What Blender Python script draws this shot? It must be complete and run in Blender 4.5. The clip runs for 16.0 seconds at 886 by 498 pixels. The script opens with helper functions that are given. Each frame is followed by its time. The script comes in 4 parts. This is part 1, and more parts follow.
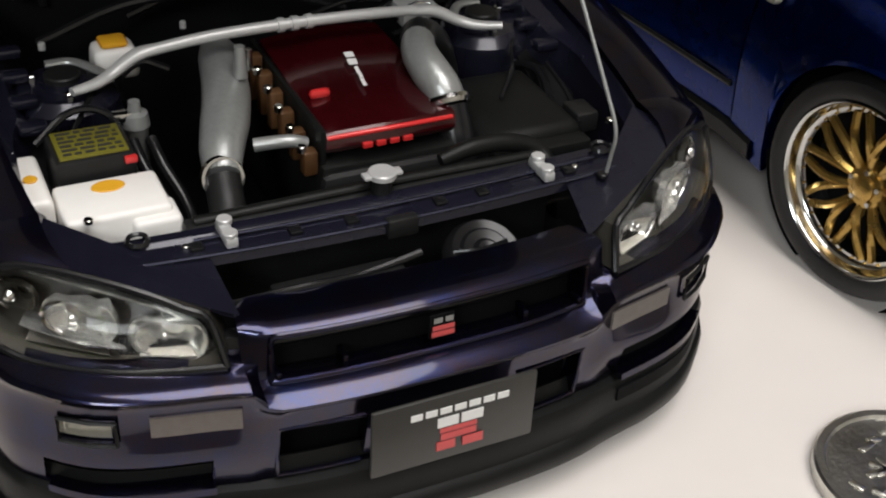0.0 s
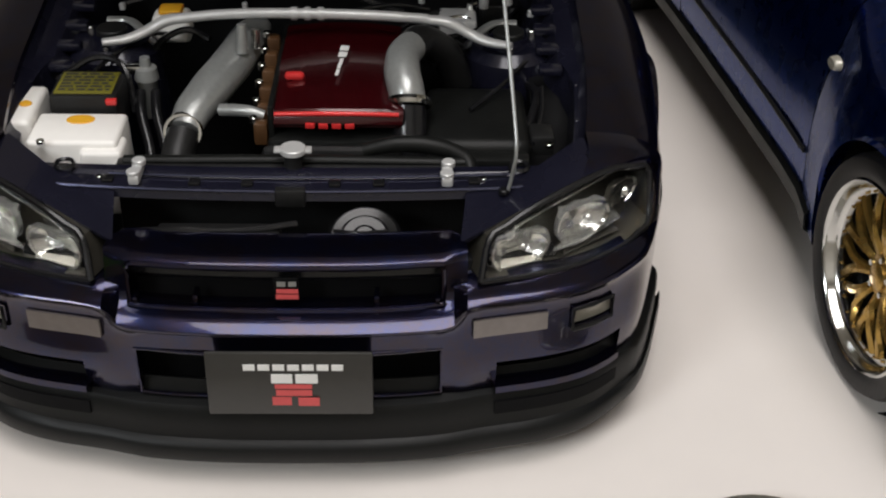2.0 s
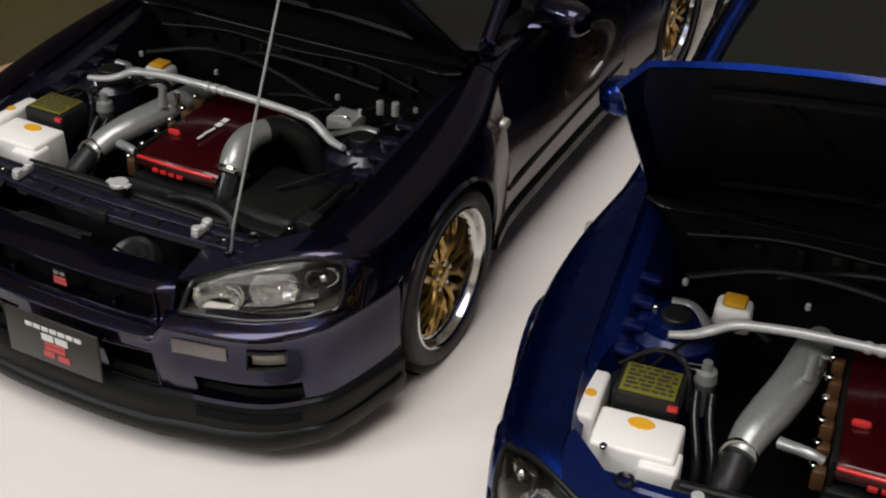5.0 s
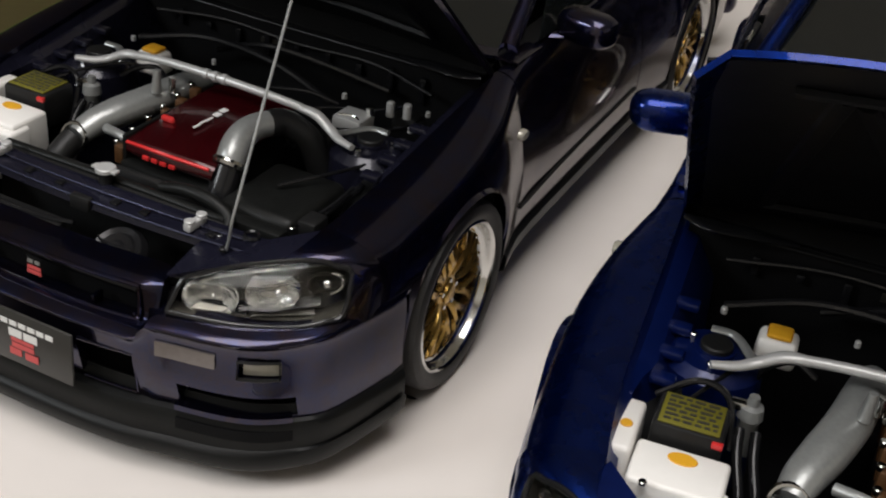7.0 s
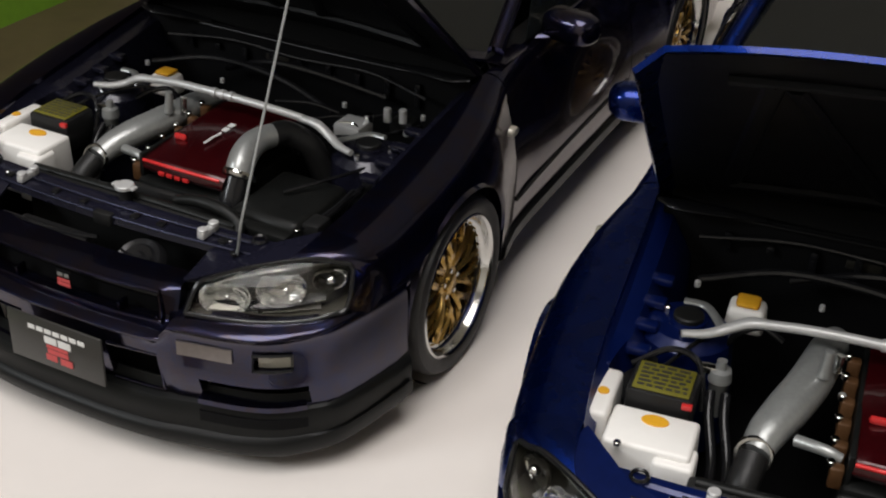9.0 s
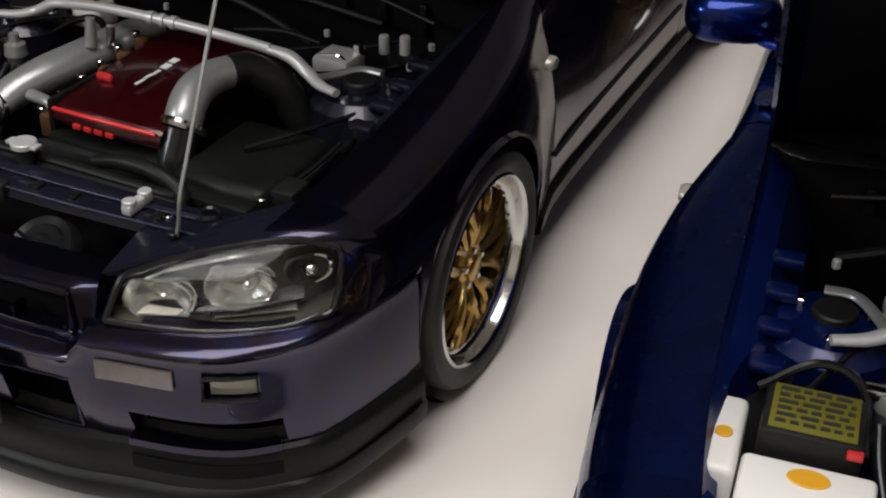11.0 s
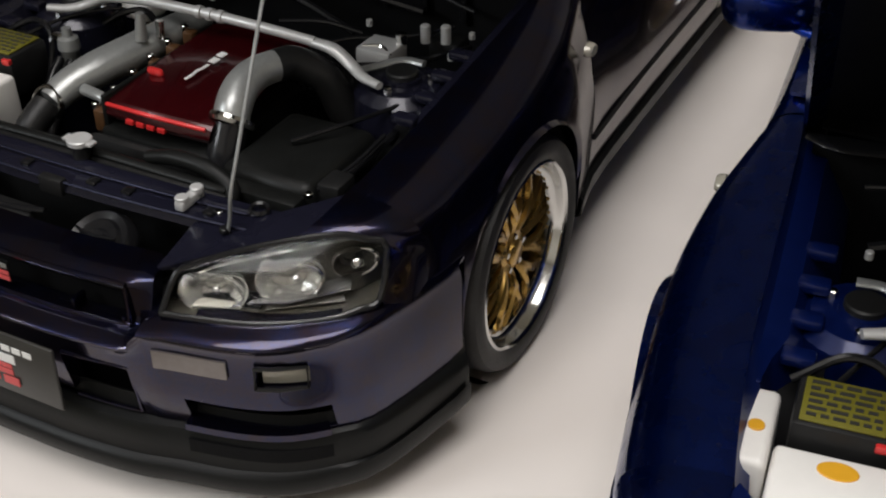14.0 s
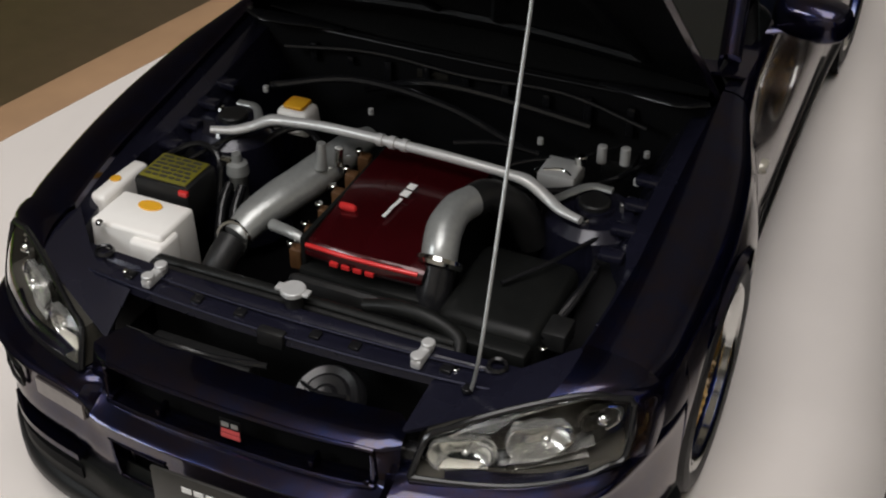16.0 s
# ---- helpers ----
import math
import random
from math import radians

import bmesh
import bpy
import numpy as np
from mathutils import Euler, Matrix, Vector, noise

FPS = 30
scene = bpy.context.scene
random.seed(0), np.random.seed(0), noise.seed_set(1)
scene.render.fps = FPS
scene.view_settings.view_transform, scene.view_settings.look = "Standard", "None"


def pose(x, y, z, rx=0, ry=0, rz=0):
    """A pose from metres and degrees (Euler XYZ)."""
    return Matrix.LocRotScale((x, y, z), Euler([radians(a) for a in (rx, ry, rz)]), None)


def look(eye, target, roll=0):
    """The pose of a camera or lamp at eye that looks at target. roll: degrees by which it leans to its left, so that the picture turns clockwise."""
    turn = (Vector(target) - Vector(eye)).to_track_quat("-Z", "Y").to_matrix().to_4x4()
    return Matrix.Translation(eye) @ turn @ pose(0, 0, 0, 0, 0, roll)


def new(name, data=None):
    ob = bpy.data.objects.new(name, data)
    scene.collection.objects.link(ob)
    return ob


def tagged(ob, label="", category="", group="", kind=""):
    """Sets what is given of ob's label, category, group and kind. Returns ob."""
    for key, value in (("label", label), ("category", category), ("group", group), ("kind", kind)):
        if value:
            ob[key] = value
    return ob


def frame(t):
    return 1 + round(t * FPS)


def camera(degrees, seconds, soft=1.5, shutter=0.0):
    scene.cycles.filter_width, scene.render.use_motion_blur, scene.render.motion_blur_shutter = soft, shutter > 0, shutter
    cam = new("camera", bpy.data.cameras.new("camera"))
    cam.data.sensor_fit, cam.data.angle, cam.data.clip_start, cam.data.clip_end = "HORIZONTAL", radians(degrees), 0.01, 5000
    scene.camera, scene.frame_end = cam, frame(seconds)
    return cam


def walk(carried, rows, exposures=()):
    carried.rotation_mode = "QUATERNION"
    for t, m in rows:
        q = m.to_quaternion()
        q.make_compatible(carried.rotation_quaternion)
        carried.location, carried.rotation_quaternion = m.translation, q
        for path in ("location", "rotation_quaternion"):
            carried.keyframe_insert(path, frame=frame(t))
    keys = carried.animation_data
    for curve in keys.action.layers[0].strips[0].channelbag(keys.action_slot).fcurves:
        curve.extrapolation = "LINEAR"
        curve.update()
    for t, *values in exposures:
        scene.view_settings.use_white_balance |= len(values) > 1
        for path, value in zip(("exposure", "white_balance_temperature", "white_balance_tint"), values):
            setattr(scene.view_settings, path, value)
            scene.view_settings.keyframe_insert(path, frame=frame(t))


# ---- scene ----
K = 1 / 18          # the cars are 1:18 models: sizes below are in metres of the full-size car
cam = camera(38, 16.0, soft=2.1)
PATH = [
    (0.0, -0.9303, -1.7695, 2.1122, -27.03, -34.32, 3.40),
    (0.5, -0.9801, -1.8172, 2.1621, -25.93, -33.89, 4.05),
    (1.0, -0.7310, -1.9676, 2.0978, -19.33, -33.78, 3.18),
    (1.5, -0.2427, -1.9649, 2.2028, -11.15, -34.56, 1.06),
    (2.0, 0.2830, -2.2698, 2.1551, -1.51, -33.14, 1.11),
    (2.5, 0.8927, -2.4441, 2.1394, 6.15, -32.24, 1.61),
    (3.0, 1.5576, -2.4964, 2.2431, 16.48, -31.81, -0.84),
    (3.5, 2.1042, -2.5529, 2.4685, 22.01, -32.95, -0.67),
    (4.0, 2.2243, -2.5990, 2.6607, 21.50, -32.48, 1.33),
    (4.5, 2.5231, -2.4906, 2.7822, 25.57, -32.69, 0.67),
    (7.0, 2.2386, -2.2465, 2.5033, 23.76, -30.39, 6.72),
    (7.5, 2.2974, -2.2717, 2.4435, 23.96, -30.17, 6.15),
    (8.0, 2.3859, -2.4054, 2.5258, 24.69, -30.22, 4.89),
    (8.5, 2.5004, -2.5283, 2.6672, 25.70, -30.10, 3.52),
    (9.0, 2.4798, -2.4100, 2.6419, 26.08, -30.59, 2.31),
    (11.5, 1.9418, -1.4627, 2.0128, 26.01, -32.68, 0.93),
    (12.0, 1.9351, -1.4308, 2.0085, 26.41, -33.52, 0.48),
    (12.5, 1.9640, -1.5373, 2.0169, 26.39, -32.94, 0.82),
    (13.0, 2.0191, -1.5730, 2.1015, 27.36, -33.65, 0.08),
    (13.5, 2.0191, -1.5781, 2.1233, 27.82, -33.80, -0.31),
    (14.0, 2.0168, -1.6006, 2.1961, 28.09, -33.97, -0.52),
    (14.5, 1.7694, -1.5896, 2.3091, 26.35, -33.92, 0.98),
    (15.0, 1.5522, -1.6587, 2.4824, 25.32, -35.12, 0.93),
    (15.5, 1.4394, -1.6109, 2.5557, 25.05, -35.44, 0.64),
    (16.0, 1.2845, -1.7003, 2.5363, 23.71, -35.35, 0.53),
]


def eye_pose(x, y, z, yaw, pitch, roll):
    return pose(x * K, y * K, z * K, 90 + pitch, 0, yaw) @ pose(0, 0, 0, 0, 0, roll)


walk(cam, [(t, eye_pose(*p)) for t, *p in PATH], exposures=[(0, 0.10), (1.0, 0.06), (1.5, -0.10), (2.0, -0.02), (2.5, -0.08), (3.0, 0.0), (3.6, 0.03), (4.5, 0.0), (9, 0.02), (11.5, -0.04), (14, -0.04), (16, -0.18)])

# ---- world and light ----
world = bpy.data.worlds.new("room_air")
scene.world = world
world.use_nodes = True
world.node_tree.nodes["Background"].inputs["Color"].default_value = (0.55, 0.6, 0.7, 1)
world.node_tree.nodes["Background"].inputs["Strength"].default_value = 0.02


def room_lamp(name, at, to, w, h, watts, color):
    data = bpy.data.lights.new(name, "AREA")
    data.shape, data.size, data.size_y, data.energy, data.color = "RECTANGLE", w, h, watts, color
    ob = new(name, data)
    ob.matrix_world = look(at, to)
    return ob


room_lamp("ceiling_light", (0.10, -0.62, 1.58), (0.10, -0.619, 0.0), 0.95, 1.55, 29.0, (1.0, 0.965, 0.955))
# Added fill from front left, no known source; brightens the purple car's bay.
room_lamp("bay_fill_light", (-0.62, -0.70, 0.60), (0.0, 0.04, 0.03), 0.30, 0.24, 3.6, (0.93, 0.97, 1.0))


# ---- materials ----
def material(name, color, rough=0.5, metal=0.0, coat=0.0, grain=0.0, scale=400.0, bump=0.0, spec=0.5, alpha=None, second=None):
    m = bpy.data.materials.new(name)
    m.use_nodes = True
    n, l = m.node_tree.nodes, m.node_tree.links
    b = n["Principled BSDF"]
    b.inputs["Base Color"].default_value = (*color, 1)
    b.inputs["Roughness"].default_value = rough
    b.inputs["Metallic"].default_value = metal
    b.inputs["Coat Weight"].default_value = coat
    b.inputs["Coat Roughness"].default_value = 0.04
    b.inputs["Specular IOR Level"].default_value = spec
    co = n.new("ShaderNodeTexCoord")
    fine = n.new("ShaderNodeTexNoise")
    fine.inputs["Scale"].default_value = scale
    fine.inputs["Detail"].default_value = 4
    l.new(co.outputs["Object"], fine.inputs["Vector"])
    if grain or second:
        wide = n.new("ShaderNodeTexNoise")
        wide.inputs["Scale"].default_value = scale / 9
        wide.inputs["Detail"].default_value = 3
        l.new(co.outputs["Object"], wide.inputs["Vector"])
        add = n.new("ShaderNodeMath")
        add.operation = "ADD"
        l.new(fine.outputs["Fac"], add.inputs[0])
        l.new(wide.outputs["Fac"], add.inputs[1])
        ramp = n.new("ShaderNodeMapRange")
        ramp.inputs["From Min"].default_value, ramp.inputs["From Max"].default_value = 0.6, 1.4
        l.new(add.outputs[0], ramp.inputs["Value"])
        mix = n.new("ShaderNodeMix")
        mix.data_type = "RGBA"
        other = second or [c * (1 - grain) for c in color]
        mix.inputs["A"].default_value = (*other, 1)
        mix.inputs["B"].default_value = (*color, 1)
        l.new(ramp.outputs[0], mix.inputs["Factor"])
        l.new(mix.outputs["Result"], b.inputs["Base Color"])
        rr = n.new("ShaderNodeMapRange")
        rr.inputs["To Min"].default_value, rr.inputs["To Max"].default_value = rough * 0.8, min(1, rough * 1.25)
        l.new(wide.outputs["Fac"], rr.inputs["Value"])
        l.new(rr.outputs[0], b.inputs["Roughness"])
    if bump:
        bp = n.new("ShaderNodeBump")
        bp.inputs["Strength"].default_value = bump
        bp.inputs["Distance"].default_value = 0.0004
        l.new(fine.outputs["Fac"], bp.inputs["Height"])
        l.new(bp.outputs["Normal"], b.inputs["Normal"])
    return m


def flip_paint(name, face, edge, glance, coat=0.45, rough=0.27, metal=0.95):
    """Metallic paint under clear lacquer, with fine flake."""
    m = material(name, face, rough, metal, coat, 0.25, 2600.0, 0.0, spec=0.15, second=edge)
    b = m.node_tree.nodes["Principled BSDF"]
    b.inputs["Specular Tint"].default_value = (*glance, 1)
    return m


def glass(name, tint=(1, 1, 1), rough=0.02):
    m = bpy.data.materials.new(name)
    m.use_nodes = True
    b = m.node_tree.nodes["Principled BSDF"]
    b.inputs["Base Color"].default_value = (*tint, 1)
    b.inputs["Roughness"].default_value = rough
    b.inputs["Transmission Weight"].default_value = 1.0
    b.inputs["IOR"].default_value = 1.2
    return m


M = {
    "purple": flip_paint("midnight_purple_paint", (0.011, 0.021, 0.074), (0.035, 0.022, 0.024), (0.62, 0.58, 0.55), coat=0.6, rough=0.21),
    # Bay panels use a darker, less metallic version of the purple.
    "purple_dull": material("purple_bay_darker", (0.012, 0.012, 0.024), 0.26, 0.3, 0.4, 0.3, 900),
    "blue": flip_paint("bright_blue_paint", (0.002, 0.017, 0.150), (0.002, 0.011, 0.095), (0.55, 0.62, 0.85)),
    # Likewise a darker, less metallic blue for the bay panels.
    "blue_dull": material("blue_bay_darker", (0.002, 0.010, 0.085), 0.30, 0.3, 0.3, 0.3, 900),
    "black": material("black_plastic", (0.013, 0.013, 0.013), 0.42, 0, 0, 0.4, 1500, 0.1, 0.3),
    "black_gloss": material("black_gloss_plastic", (0.010, 0.010, 0.011), 0.20, 0, 0.0, 0.3, 700, spec=0.4),
    "matt": material("matt_black_lining", (0.0055, 0.0055, 0.006), 0.7, 0, 0, 0.4, 1500, spec=0.1),
    "grey_box": material("dark_grey_plastic", (0.0085, 0.009, 0.0085), 0.40, 0, 0, 0.4, 900, 0.1, 0.18),
    "lip": material("charcoal_lip_plastic", (0.0055, 0.006, 0.006), 0.42, 0, 0, 0.3, 1200, 0.05, 0.22),
    "rubber": material("black_tyre_rubber", (0.016, 0.015, 0.015), 0.55, 0, 0, 0.4, 1600, 0.15),
    "chrome": material("polished_metal", (0.66, 0.66, 0.64), 0.13, 1.0, 0, 0.08, 900),
    "silver": material("cast_silver_paint", (0.40, 0.41, 0.40), 0.33, 0.55, 0, 0.2, 1400, 0.1),
    "bar": material("silver_bar_paint", (0.58, 0.58, 0.57), 0.32, 0.3, 0, 0.12, 1200),
    "gold": material("gold_wheel_paint", (0.56, 0.35, 0.09), 0.26, 0.85, 0.2, 0.25, 900),
    "red": material("red_crackle_cover", (0.050, 0.002, 0.004), 0.24, 0.4, 0.5, 0.35, 1300, 0.1),
    "red_bright": material("red_trim", (0.65, 0.03, 0.03), 0.3, 0.1, 0.3, 0.1, 900),
    "white": material("white_tank_plastic", (0.82, 0.80, 0.76), 0.40, 0, 0, 0.05, 700, 0.05),
    "yellow": material("orange_yellow_cap", (0.75, 0.38, 0.02), 0.45, 0, 0, 0.1, 900),
    "label": material("olive_yellow_label", (0.15, 0.135, 0.010), 0.5, 0, 0, 0.2, 900),
    "reflector": material("lamp_reflector", (0.64, 0.64, 0.61), 0.22, 0.9, 0, 0.1, 900),
    "lamp_dark": material("lamp_dark_lining", (0.025, 0.023, 0.018), 0.30, 0.1, 0, 0.2, 900),
    "print_white": material("white_print", (0.75, 0.75, 0.73), 0.5),
    "print_red": material("red_print", (0.62, 0.09, 0.09), 0.5, 0, 0, 0.15, 900),
    "plate": material("dark_grey_plate", (0.035, 0.034, 0.031), 0.38, 0, 0, 0.2, 900),
    "copper": material("brown_coil", (0.11, 0.05, 0.018), 0.45, 0.2, 0, 0.4, 900),
    "lamp_grey": material("lamp_grey_lining", (0.045, 0.042, 0.034), 0.30, 0.2, 0, 0.2, 900),
    "brow": material("lamp_pale_lining", (0.42, 0.40, 0.34), 0.45, 0.1, 0, 0.2, 900),
    "turn": material("smoked_turn_lens", (0.20, 0.175, 0.165), 0.20, 0.2, 0.3, 0.2, 900),
    "lens": glass("clear_lamp_lens"),
    "dark_glass": material("dark_window_glass", (0.006, 0.007, 0.007), 0.06, 0, 0.6, 0.1, 300),
    "amber": material("smoked_lamp", (0.36, 0.34, 0.28), 0.18, 0.2, 0.5, 0.2, 900),
    "table": material("white_table_sheet", (0.69, 0.645, 0.605), 0.55, 0, 0, 0.035, 120, 0.02),
    "edge": material("green_table_edging", (0.06, 0.10, 0.06), 0.5, 0, 0, 0.3, 300),
    "wood": material("light_wood_strip", (0.36, 0.22, 0.12), 0.5, 0, 0, 0.3, 60, 0.1),
    "brown": material("brown_floorboards", (0.24, 0.17, 0.10), 0.5, 0, 0, 0.3, 20, 0.1),
    "wall": material("cream_wall", (0.78, 0.76, 0.70), 0.8, 0, 0, 0.08, 20, 0.1),
    "dim": material("unseen_dark_wall", (0.09, 0.075, 0.06), 0.6, 0, 0, 0.3, 20, 0.1),
    "green": material("green_plastic", (0.24, 0.50, 0.04), 0.5, 0, 0, 0.2, 60),
    "liner": material("black_bonnet_lining", (0.006, 0.006, 0.007), 0.38, 0, 0, 0.3, 900, 0.05, 0.18),
    # Bluish metal lighter than the panel; puts the edge's specular line into colour.
    "edge_glint": material("panel_edge_glint", (0.085, 0.09, 0.15), 0.18, 0.9, 0.3, 0.2, 900),
    "coin": material("coin_steel", (0.74, 0.73, 0.68), 0.30, 1.0, 0, 0.25, 1200, 0.3),
}


# ---- building helpers ----
def V(*p):
    return Vector(p)


def part(name, bm, mat, parent, label="", sharp=38, sub=0):
    """Links a bmesh, drawn in metres of the full-size car, as one mesh under its thing."""
    bmesh.ops.remove_doubles(bm, verts=bm.verts, dist=0.0002)
    bmesh.ops.recalc_face_normals(bm, faces=bm.faces)
    for v in bm.verts:
        v.co *= K
    me = bpy.data.meshes.new(name)
    bm.to_mesh(me)
    bm.free()
    me.materials.append(M[mat])
    me.polygons.foreach_set("use_smooth", [True] * len(me.polygons))
    me.set_sharp_from_angle(angle=radians(sharp))
    ob = new(name, me)
    if parent:
        ob.parent = parent
    if label:
        ob["label"] = label
    if sub:
        mod = ob.modifiers.new("smooth", "SUBSURF")
        mod.levels = mod.render_levels = sub
    return ob


def box(x0, x1, y0, y1, z0, z1, bev=0.008, seg=2, taper=0.0):
    bm = bmesh.new()
    bmesh.ops.create_cube(bm, size=1)
    for v in bm.verts:
        k = 1 - taper if v.co.z > 0 else 1
        v.co = V((x0 + x1) / 2 + v.co.x * (x1 - x0) * k, (y0 + y1) / 2 + v.co.y * (y1 - y0) * k, (z0 + z1) / 2 + v.co.z * (z1 - z0))
    if bev:
        bmesh.ops.bevel(bm, geom=bm.edges[:], offset=bev, segments=seg, affect="EDGES", profile=0.5)
    return bm


def join(*bms):
    out = bms[0]
    for b in bms[1:]:
        me = bpy.data.meshes.new("tmp")
        b.to_mesh(me)
        b.free()
        out.from_mesh(me)
        bpy.data.meshes.remove(me)
    return out


def moved(bm, m):
    bmesh.ops.transform(bm, matrix=m, verts=bm.verts)
    return bm


def spline(pts, n=8):
    """A smooth curve through points."""
    p = [V(*a) for a in pts]
    p = [p[0] * 2 - p[1], *p, p[-1] * 2 - p[-2]]
    out = []
    for i in range(1, len(p) - 2):
        a, b, c, d = p[i - 1:i + 3]
        for k in range(n):
            t = k / n
            out.append(0.5 * (2 * b + (c - a) * t + (2 * a - 5 * b + 4 * c - d) * t * t + (3 * b - a - 3 * c + d) * t ** 3))
    out.append(p[-2])
    return out


def tube(pts, radii, seg=12, n=6, flat=1.0):
    """A round bar or hose along a smooth curve; radii are spread along it."""
    c = spline(pts, n) if n > 1 else [V(*a) for a in pts]
    bm = bmesh.new()
    rings = []
    for i, p in enumerate(c):
        d = (c[min(i + 1, len(c) - 1)] - c[max(i - 1, 0)]).normalized()
        side = d.cross(V(0, 0, 1))
        side = side.normalized() if side.length > 0.05 else V(1, 0, 0)
        up = side.cross(d)
        r = float(np.interp(i / (len(c) - 1), np.linspace(0, 1, len(radii)), radii))
        rings.append([bm.verts.new(p + side * (r * math.cos(a)) + up * (r * flat * math.sin(a))) for a in [2 * math.pi * k / seg for k in range(seg)]])
    for a, b in zip(rings, rings[1:]):
        for k in range(seg):
            bm.faces.new((a[k], a[(k + 1) % seg], b[(k + 1) % seg], b[k]))
    bm.faces.new(rings[0])
    bm.faces.new(rings[-1])
    return bm


def grid(rows, close=False):
    """A sheet through rows of points."""
    bm = bmesh.new()
    vs = [[bm.verts.new(V(*p)) for p in r] for r in rows]
    for a, b in zip(vs, vs[1:]):
        for k in range(len(a) - (0 if close else 1)):
            j = (k + 1) % len(a)
            bm.faces.new((a[k], a[j], b[j], b[k]))
    return bm


def thick(bm, d):
    """Gives a sheet a depth d, against its normals."""
    bmesh.ops.recalc_face_normals(bm, faces=bm.faces)
    bmesh.ops.solidify(bm, geom=bm.faces[:], thickness=d)
    return bm


def lathe(profile, seg=40, axis="x"):
    """Turns (radius, along) pairs about an axis."""
    bm = bmesh.new()
    rings = []
    for r, h in profile:
        ring = []
        for k in range(seg):
            a = 2 * math.pi * k / seg
            c, s = r * math.cos(a), r * math.sin(a)
            ring.append(bm.verts.new({"x": (h, c, s), "y": (c, h, s), "z": (c, s, h)}[axis]))
        rings.append(ring)
    for a, b in zip(rings, rings[1:]):
        for k in range(seg):
            bm.faces.new((a[k], a[(k + 1) % seg], b[(k + 1) % seg], b[k]))
    return bm


def disc(x, y, z, r, h, seg=20, axis="z", bev=0.2):
    b = min(r, abs(h)) * bev
    return moved(lathe([(1e-4, h), (r - b, h), (r, h - b), (r, 0), (1e-4, 0)], seg, axis), Matrix.Translation((x, y, z)))


def curve(table):
    xs, ys = zip(*table)
    def f(x):
        k = float(x)
        i = int(np.clip(np.searchsorted(xs, k) - 1, 0, len(xs) - 2))
        def slope(j):
            a, b = max(j - 1, 0), min(j + 1, len(xs) - 1)
            return (ys[b] - ys[a]) / (xs[b] - xs[a])
        h = xs[i + 1] - xs[i]
        t = float(np.clip((k - xs[i]) / h, 0, 1))
        return (2 * t ** 3 - 3 * t * t + 1) * ys[i] + (t ** 3 - 2 * t * t + t) * h * slope(i) + (3 * t * t - 2 * t ** 3) * ys[i + 1] + (t ** 3 - t * t) * h * slope(i + 1)
    return f


# ---- shape of the car: x across, y backwards from the nose, z up ----
half_width = curve([(0.3, 0.81), (0.45, 0.885), (0.6, 0.914), (0.93, 0.942), (1.2, 0.928), (1.38, 0.892), (1.47, 0.872), (1.7, 0.858), (2.8, 0.843), (3.15, 0.848), (3.55, 0.862), (4.0, 0.845), (4.35, 0.80), (4.6, 0.70)])
shoulder = curve([(0.3, 0.675), (0.45, 0.705), (0.7, 0.745), (0.95, 0.78), (1.4, 0.845), (1.6, 0.87), (2.5, 0.90), (3.5, 0.94), (4.6, 0.93)])
bay_edge = curve([(0.3, 0.655), (0.45, 0.69), (0.7, 0.715), (1.0, 0.72), (1.5, 0.73), (2.0, 0.76), (3.0, 0.76), (4.6, 0.66)])
nose_y = curve([(0.0, 0.0), (0.17, 0.003), (0.34, 0.020), (0.45, 0.048), (0.6, 0.082), (0.7, 0.122), (0.78, 0.182), (0.88, 0.268), (1.02, 0.50), (1.07, 0.575)])
nose_x = curve([(0.0, 0.0), (0.17, 0.17), (0.34, 0.34), (0.45, 0.448), (0.6, 0.598), (0.7, 0.695), (0.78, 0.768), (0.88, 0.836), (1.02, 0.902), (1.07, 0.912)])
mid_height = curve([(0.10, 0.135), (0.135, 0.165), (0.21, 0.238), (0.345, 0.380), (0.408, 0.435), (0.43, 0.456), (0.468, 0.482), (0.582, 0.586), (0.606, 0.608)])
side_height = curve([(0.10, 0.155), (0.135, 0.19), (0.192, 0.250), (0.258, 0.322), (0.345, 0.388), (0.408, 0.444), (0.425, 0.480), (0.430, 0.492), (0.443, 0.505), (0.48, 0.521), (0.512, 0.531), (0.606, 0.606)])
AXLES, AXLE_Z, ARCH = (0.930, 3.60), 0.318, 0.352


